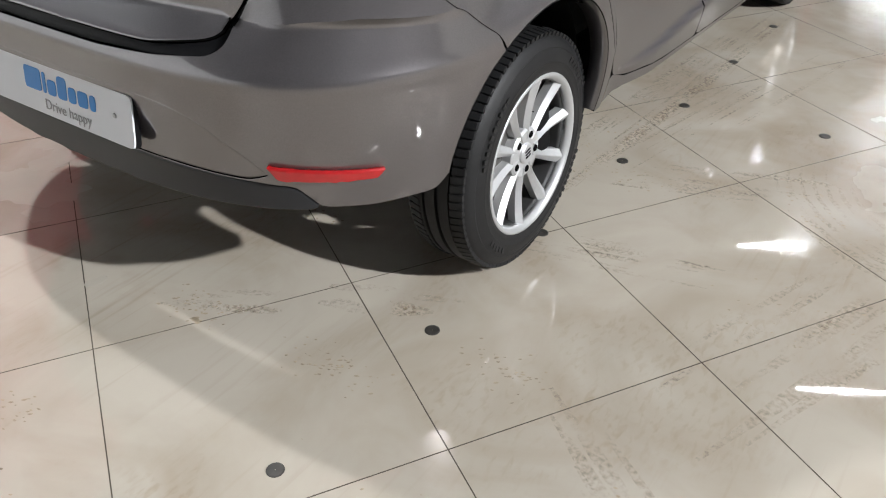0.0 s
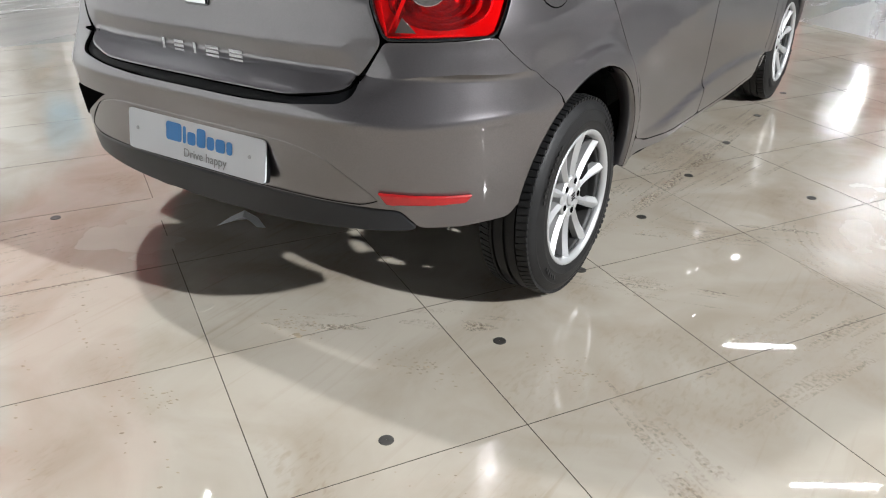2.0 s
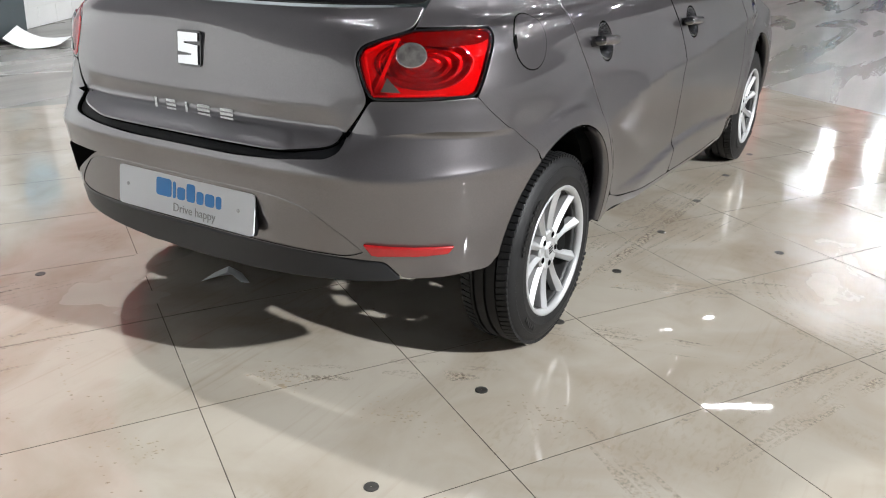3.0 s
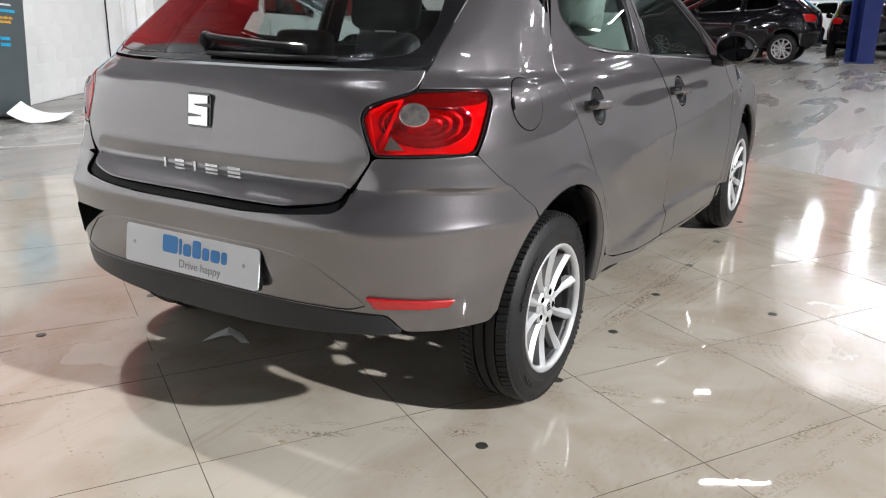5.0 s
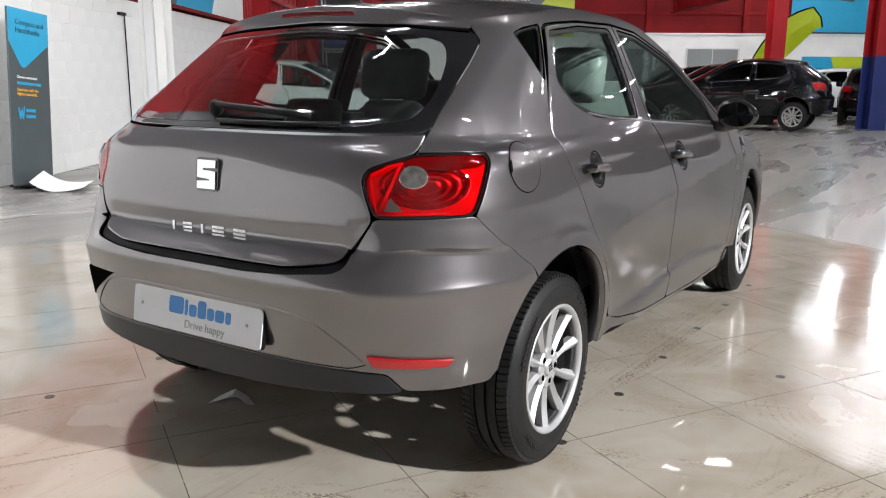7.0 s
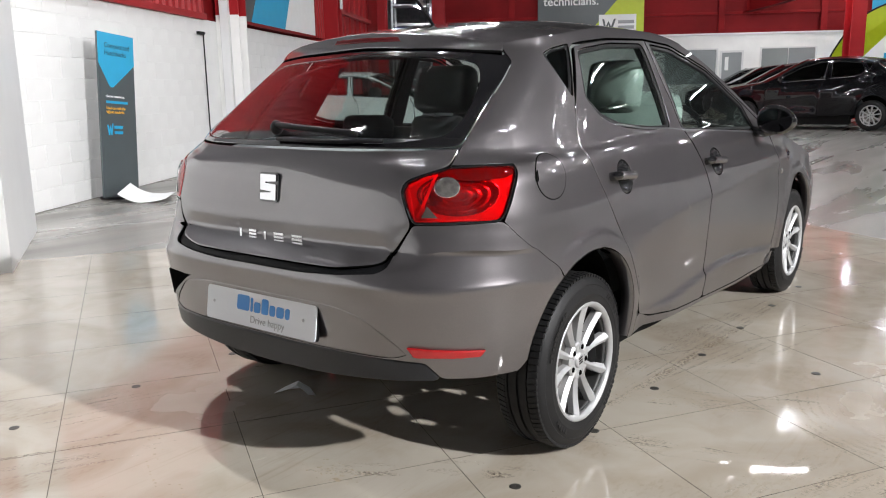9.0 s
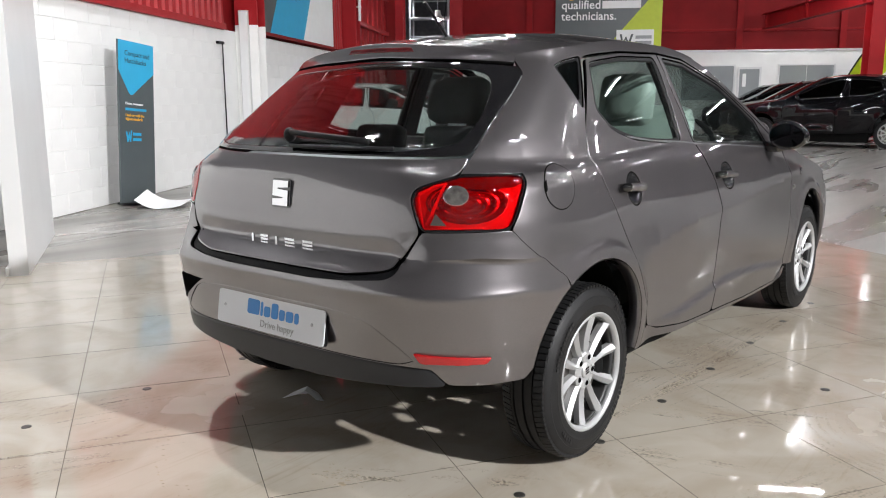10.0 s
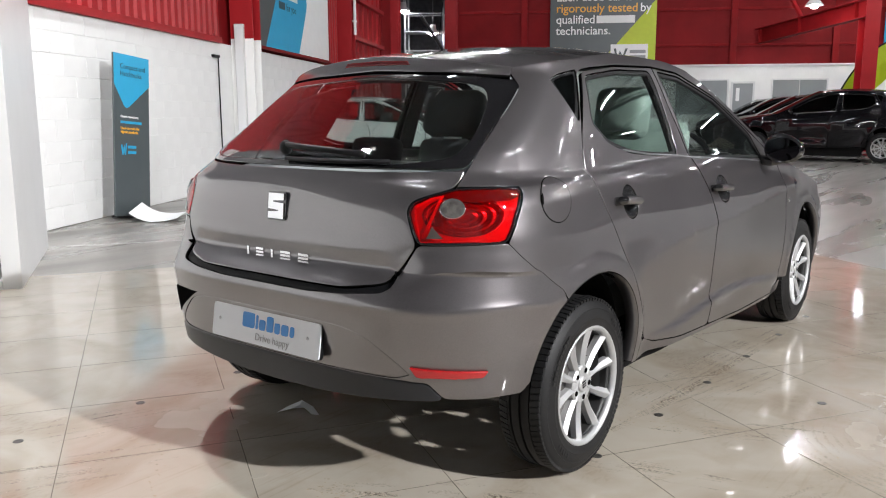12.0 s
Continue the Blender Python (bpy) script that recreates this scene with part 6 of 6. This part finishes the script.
def puddle(m, reach, seed, squash=1.0):
    """A thin film of water with a ragged edge."""
    rng = random.Random(seed)
    waves = [(k, rng.uniform(0, 6.28), rng.uniform(0.3, 1.0) / k ** 0.8) for k in range(2, 15)]
    bm = bmesh.new()
    n = 64
    ring = []
    for i in range(n):
        a = 2 * math.pi * i / n
        r = reach * max(0.25, 1 + 0.30 * sum(w * math.sin(k * a + p) for k, p, w in waves))
        ring.append((r * math.cos(a), r * squash * math.sin(a)))
    low = [bm.verts.new((x * 1.01, y * 1.01, 0.0001)) for x, y in ring]
    top = [bm.verts.new((x, y, 0.0006)) for x, y in ring]
    mid = bm.verts.new((0, 0, 0.0008))
    for i in range(n):
        j = (i + 1) % n
        bm.faces.new((top[i], top[j], mid))
        bm.faces.new((low[i], low[j], top[j], top[i]))
    ob = link_mesh("puddle", bm, M_WET)
    ob.matrix_world = m
    return tagged(ob, "thin ragged film of water on the tiles", "puddle", "puddles beside the car")


for x, y, turn, reach, seed, squash in PUDDLES:
    puddle(pose(x, y, 0, 0, 0, turn), reach, seed, squash)


# ---------------------------------------------------------------- dirt on the tiles


def stain_material():
    """Thin brown film, broken up by grain along the stroke."""
    m = material("brown_stain", (0.20, 0.145, 0.09), 0.45, vary=0.3, scale=30)
    nt = m.node_tree
    bsdf = nt.nodes["Principled BSDF"]
    coords, grain, patch = nt.nodes["Texture Coordinate"], nt.nodes.new("ShaderNodeTexNoise"), nt.nodes.new("ShaderNodeTexNoise")
    grain.inputs["Scale"].default_value, grain.inputs["Detail"].default_value = 90.0, 5.0
    patch.inputs["Scale"].default_value, patch.inputs["Detail"].default_value = 7.0, 4.0
    a, b, both = nt.nodes.new("ShaderNodeMapRange"), nt.nodes.new("ShaderNodeMapRange"), nt.nodes.new("ShaderNodeMath")
    for r, lo, hi, top in ((a, 0.42, 0.68, 0.75), (b, 0.40, 0.62, 0.55)):
        r.inputs["From Min"].default_value, r.inputs["From Max"].default_value, r.inputs["To Max"].default_value = lo, hi, top
    both.operation = "MULTIPLY"
    for n, r in ((grain, a), (patch, b)):
        nt.links.new(coords.outputs["Object"], n.inputs["Vector"])
        nt.links.new(n.outputs["Fac"], r.inputs["Value"])
    nt.links.new(a.outputs["Result"], both.inputs[0])
    nt.links.new(b.outputs["Result"], both.inputs[1])
    nt.links.new(both.outputs[0], bsdf.inputs["Alpha"])
    return m


def tyre_marks():
    """Brown smears left by wet tyres and shoes: thin strips with tapered ends, one joined film."""
    rng = random.Random(5)
    bm = bmesh.new()

    def strip(points, width, z):
        pts = [Vector((x, y, z)) for x, y in points]
        rows = []
        for i, p in enumerate(pts):
            d = (pts[min(i + 1, len(pts) - 1)] - pts[max(i - 1, 0)]).normalized()
            w = width * (0.25 + 0.75 * math.sin(math.pi * i / (len(pts) - 1))) * rng.uniform(0.7, 1.1)
            n = Vector((-d.y, d.x, 0)) * w / 2
            rows.append((bm.verts.new(p - n), bm.verts.new(p + n)))
        for a, b in zip(rows, rows[1:]):
            bm.faces.new((a[0], b[0], b[1], a[1]))

    def smear(x, y, turn, length, width, count, spread):
        c, k = math.cos(radians(turn)), math.sin(radians(turn))
        for i in range(count):
            off, start = rng.uniform(-spread, spread), rng.uniform(-0.3, 0.3) * length
            reach = length * rng.uniform(0.4, 1.0)
            line = [(x + c * t - k * off, y + k * t + c * off) for t in (start + reach * (j / 9 - 0.5) for j in range(10))]
            strip(line, width * rng.uniform(0.5, 1.3), 0.0003 + 0.00002 * i)

    smear(0.72, 1.30, 86, 1.7, 0.020, 16, 0.09)
    smear(0.95, 1.25, 78, 1.2, 0.012, 9, 0.10)
    smear(0.62, -0.34, 25, 0.26, 0.050, 7, 0.05)
    smear(0.30, -0.55, 30, 0.24, 0.030, 7, 0.05)
    smear(0.95, 0.12, 15, 0.45, 0.022, 9, 0.08)
    smear(1.05, 0.60, 20, 0.6, 0.020, 9, 0.12)
    smear(1.55, 0.25, 70, 0.9, 0.030, 10, 0.14)
    smear(-0.85, -0.75, 70, 0.5, 0.016, 12, 0.14)
    smear(-0.55, -1.05, 60, 0.6, 0.018, 10, 0.12)
    smear(1.45, -0.65, -35, 0.7, 0.030, 9, 0.09)
    for k in range(7):
        r = 0.36 + 0.035 * k
        strip([(1.75 + r * math.cos(radians(a)), 0.95 + r * math.sin(radians(a))) for a in range(185, 320, 12)], 0.022, 0.0003 + 0.00002 * k)
    ob = link_mesh("tyre_marks", bm, stain_material())
    ob.visible_shadow = False
    return tagged(ob, "thin brown smears of dried dirt on the tiles", "dirt", "", "stuff")


tyre_marks()



def dirt_specks():
    """Crumbs of dried dirt: tyre tracks, a swirl and a few blots, one joined sprinkling."""
    rng = random.Random(11)
    bm = bmesh.new()

    def crumb(x, y, size, turn):
        m = pose(x, y, 0, 0, 0, turn)
        a, b, h = size * rng.uniform(0.6, 1.0), size * rng.uniform(0.25, 0.5), 0.0006
        ring = [(-a, 0.1 * b), (-0.4 * a, b), (0.7 * a, 0.8 * b), (a, -0.2 * b), (0.1 * a, -b)]
        low = [bm.verts.new(m @ Vector((p, q, 0.0001))) for p, q in ring]
        top = [bm.verts.new(m @ Vector((p * 0.8, q * 0.8, h))) for p, q in ring]
        bm.faces.new(top)
        for i in range(5):
            bm.faces.new((low[i], low[(i + 1) % 5], top[(i + 1) % 5], top[i]))

    def track(x0, y0, x1, y1, width, rows, step, size, keep):
        d = Vector((x1 - x0, y1 - y0))
        n, d = int(d.length / step), d.normalized()
        side, turn = Vector((-d.y, d.x)), math.degrees(math.atan2(d.y, d.x))
        for r in range(rows):
            off = width * ((r + 0.5) / rows - 0.5)
            for k in range(n):
                if rng.random() < keep * (0.55 + 0.45 * math.sin(k * 0.31 + r * 1.7)):
                    p = Vector((x0, y0)) + d * (k * step + rng.uniform(-0.3, 0.3) * step) + side * (off + rng.gauss(0, 0.004))
                    crumb(p.x, p.y, size * rng.uniform(0.6, 1.2), turn + 62 + rng.uniform(-14, 14))

    def blot(x, y, spread, count, size):
        for _ in range(count):
            crumb(x + rng.gauss(0, spread), y + rng.gauss(0, spread * 0.5), size * rng.uniform(0.4, 1.2), rng.uniform(10, 50))

    track(-0.76, -0.68, 0.50, -1.27, 0.10, 3, 0.024, 0.0065, 0.45)
    track(-0.55, -0.95, 0.25, -1.42, 0.05, 2, 0.022, 0.0065, 0.4)
    track(0.66, 0.35, 0.80, 2.2, 0.13, 5, 0.028, 0.0075, 0.5)
    track(1.30, -0.55, 1.75, -0.95, 0.10, 3, 0.024, 0.007, 0.45)
    for k in range(3):
        last = None
        for i in range(9):
            a = radians(200 + 16 * i)
            now = (1.72 + (0.42 + 0.045 * k) * math.cos(a), 0.92 + (0.42 + 0.045 * k) * math.sin(a))
            if last:
                track(*last, *now, 0.012, 1, 0.016, 0.006, 0.5)
            last = now
    for x, y, spread, count, size in ((0.26, -0.62, 0.055, 55, 0.006), (0.30, -0.66, 0.008, 9, 0.010), (0.66, -0.60, 0.06, 60, 0.006), (0.98, -0.40, 0.07, 50, 0.006),
                                      (0.20, -1.05, 0.04, 24, 0.006), (1.05, -0.95, 0.20, 30, 0.004), (0.2, -0.15, 0.05, 24, 0.006), (1.45, 0.10, 0.12, 40, 0.005), (0.95, 0.55, 0.10, 45, 0.006)):
        blot(x, y, spread, count, size)
    ob = link_mesh("dirt_specks", bm, M_DIRT)
    return tagged(ob, "brown crumbs of dried dirt and tyre prints on the tiles", "dirt", "", "stuff")


dirt_specks()

# ---------------------------------------------------------------- pieces of floor and wall
TILE_ANGLE, TILE_U, TILE_V = 58.6, 0.602, 0.583
TILES = pose(1.001, -0.649, 0, 0, 0, TILE_ANGLE)
U_END, V_END = 4.30, 4.78
tile_floor = new("tile_floor")
tile_floor.matrix_world = TILES
tagged(tile_floor, "large polished cream floor tiles with thin dark joints and brown scuffs", "floor", "", "structure")
box("grout", M_GROUT, tile_floor, -5 * TILE_U, U_END, -6 * TILE_V, V_END, -0.0025, -0.0012)


def tile_piece(w, d):
    bm = bmesh.new()
    j = 0.0013
    block(bm, j, w - j, j, d - j, -0.0024, 0.0, 0.0)
    for f in bm.faces:
        if abs(f.normal.z) < 0.5:
            f.material_index = 1  # grout on the edges
    return bm


full = None
for i in range(-5, 8):
    for k in range(-6, 9):
        w, d = min(TILE_U, U_END - i * TILE_U), min(TILE_V, V_END - k * TILE_V)
        if w < 0.03 or d < 0.03:
            continue
        place = pose(i * TILE_U, k * TILE_V, 0)
        if w >= TILE_U - 1e-6 and d >= TILE_V - 1e-6:
            if full is None:
                full = part("tile", tile_piece(w, d), M_TILE, tile_floor)
                full.matrix_local = place
                full.data.materials.append(M_GROUT)
            else:
                share("tile", full, tile_floor, place)
        else:
            cut = part("tile", tile_piece(w, d), M_TILE, tile_floor)
            cut.data.materials.append(M_GROUT)
            cut.matrix_local = place

# saw cut in the concrete beside the tiles
bm = bmesh.new()
block(bm, -0.006, 0.006, 0.0, 5.2, -0.0028, -0.0012)
mesh_structure("floor_joint", bm, M_LAMP_BODY, "pale straight joint cut into the concrete floor", pose(-5.24, 1.06, 0, 0, 0, -33.7))

# concrete blocks of the west wall, painted over
bm = bmesh.new()
block(bm, -0.02, 0.0, 0.002, 0.438, 0.002, 0.2178, 0.003)
first_block = part("block", bm, M_WHITE, wall_west)
count = 0
for row in range(10):
    y = WALL_Y0 - 0.22 * (row % 2)
    while y < 4.5:
        place = pose(random.uniform(-0.0015, 0.0015), y, row * 0.2215, 0, 0, random.uniform(-0.15, 0.15))
        if count == 0:
            first_block.matrix_local = place
        else:
            share("block", first_block, wall_west, place)
        count += 1
        y += 0.44
    y = 5.9 + 0.22 * (row % 2)
    while y < 11.2 and count < 300:
        share("block", first_block, wall_west, pose(random.uniform(-0.0015, 0.0015), y, row * 0.2215, 0, 0, 0))
        count += 1
        y += 0.44
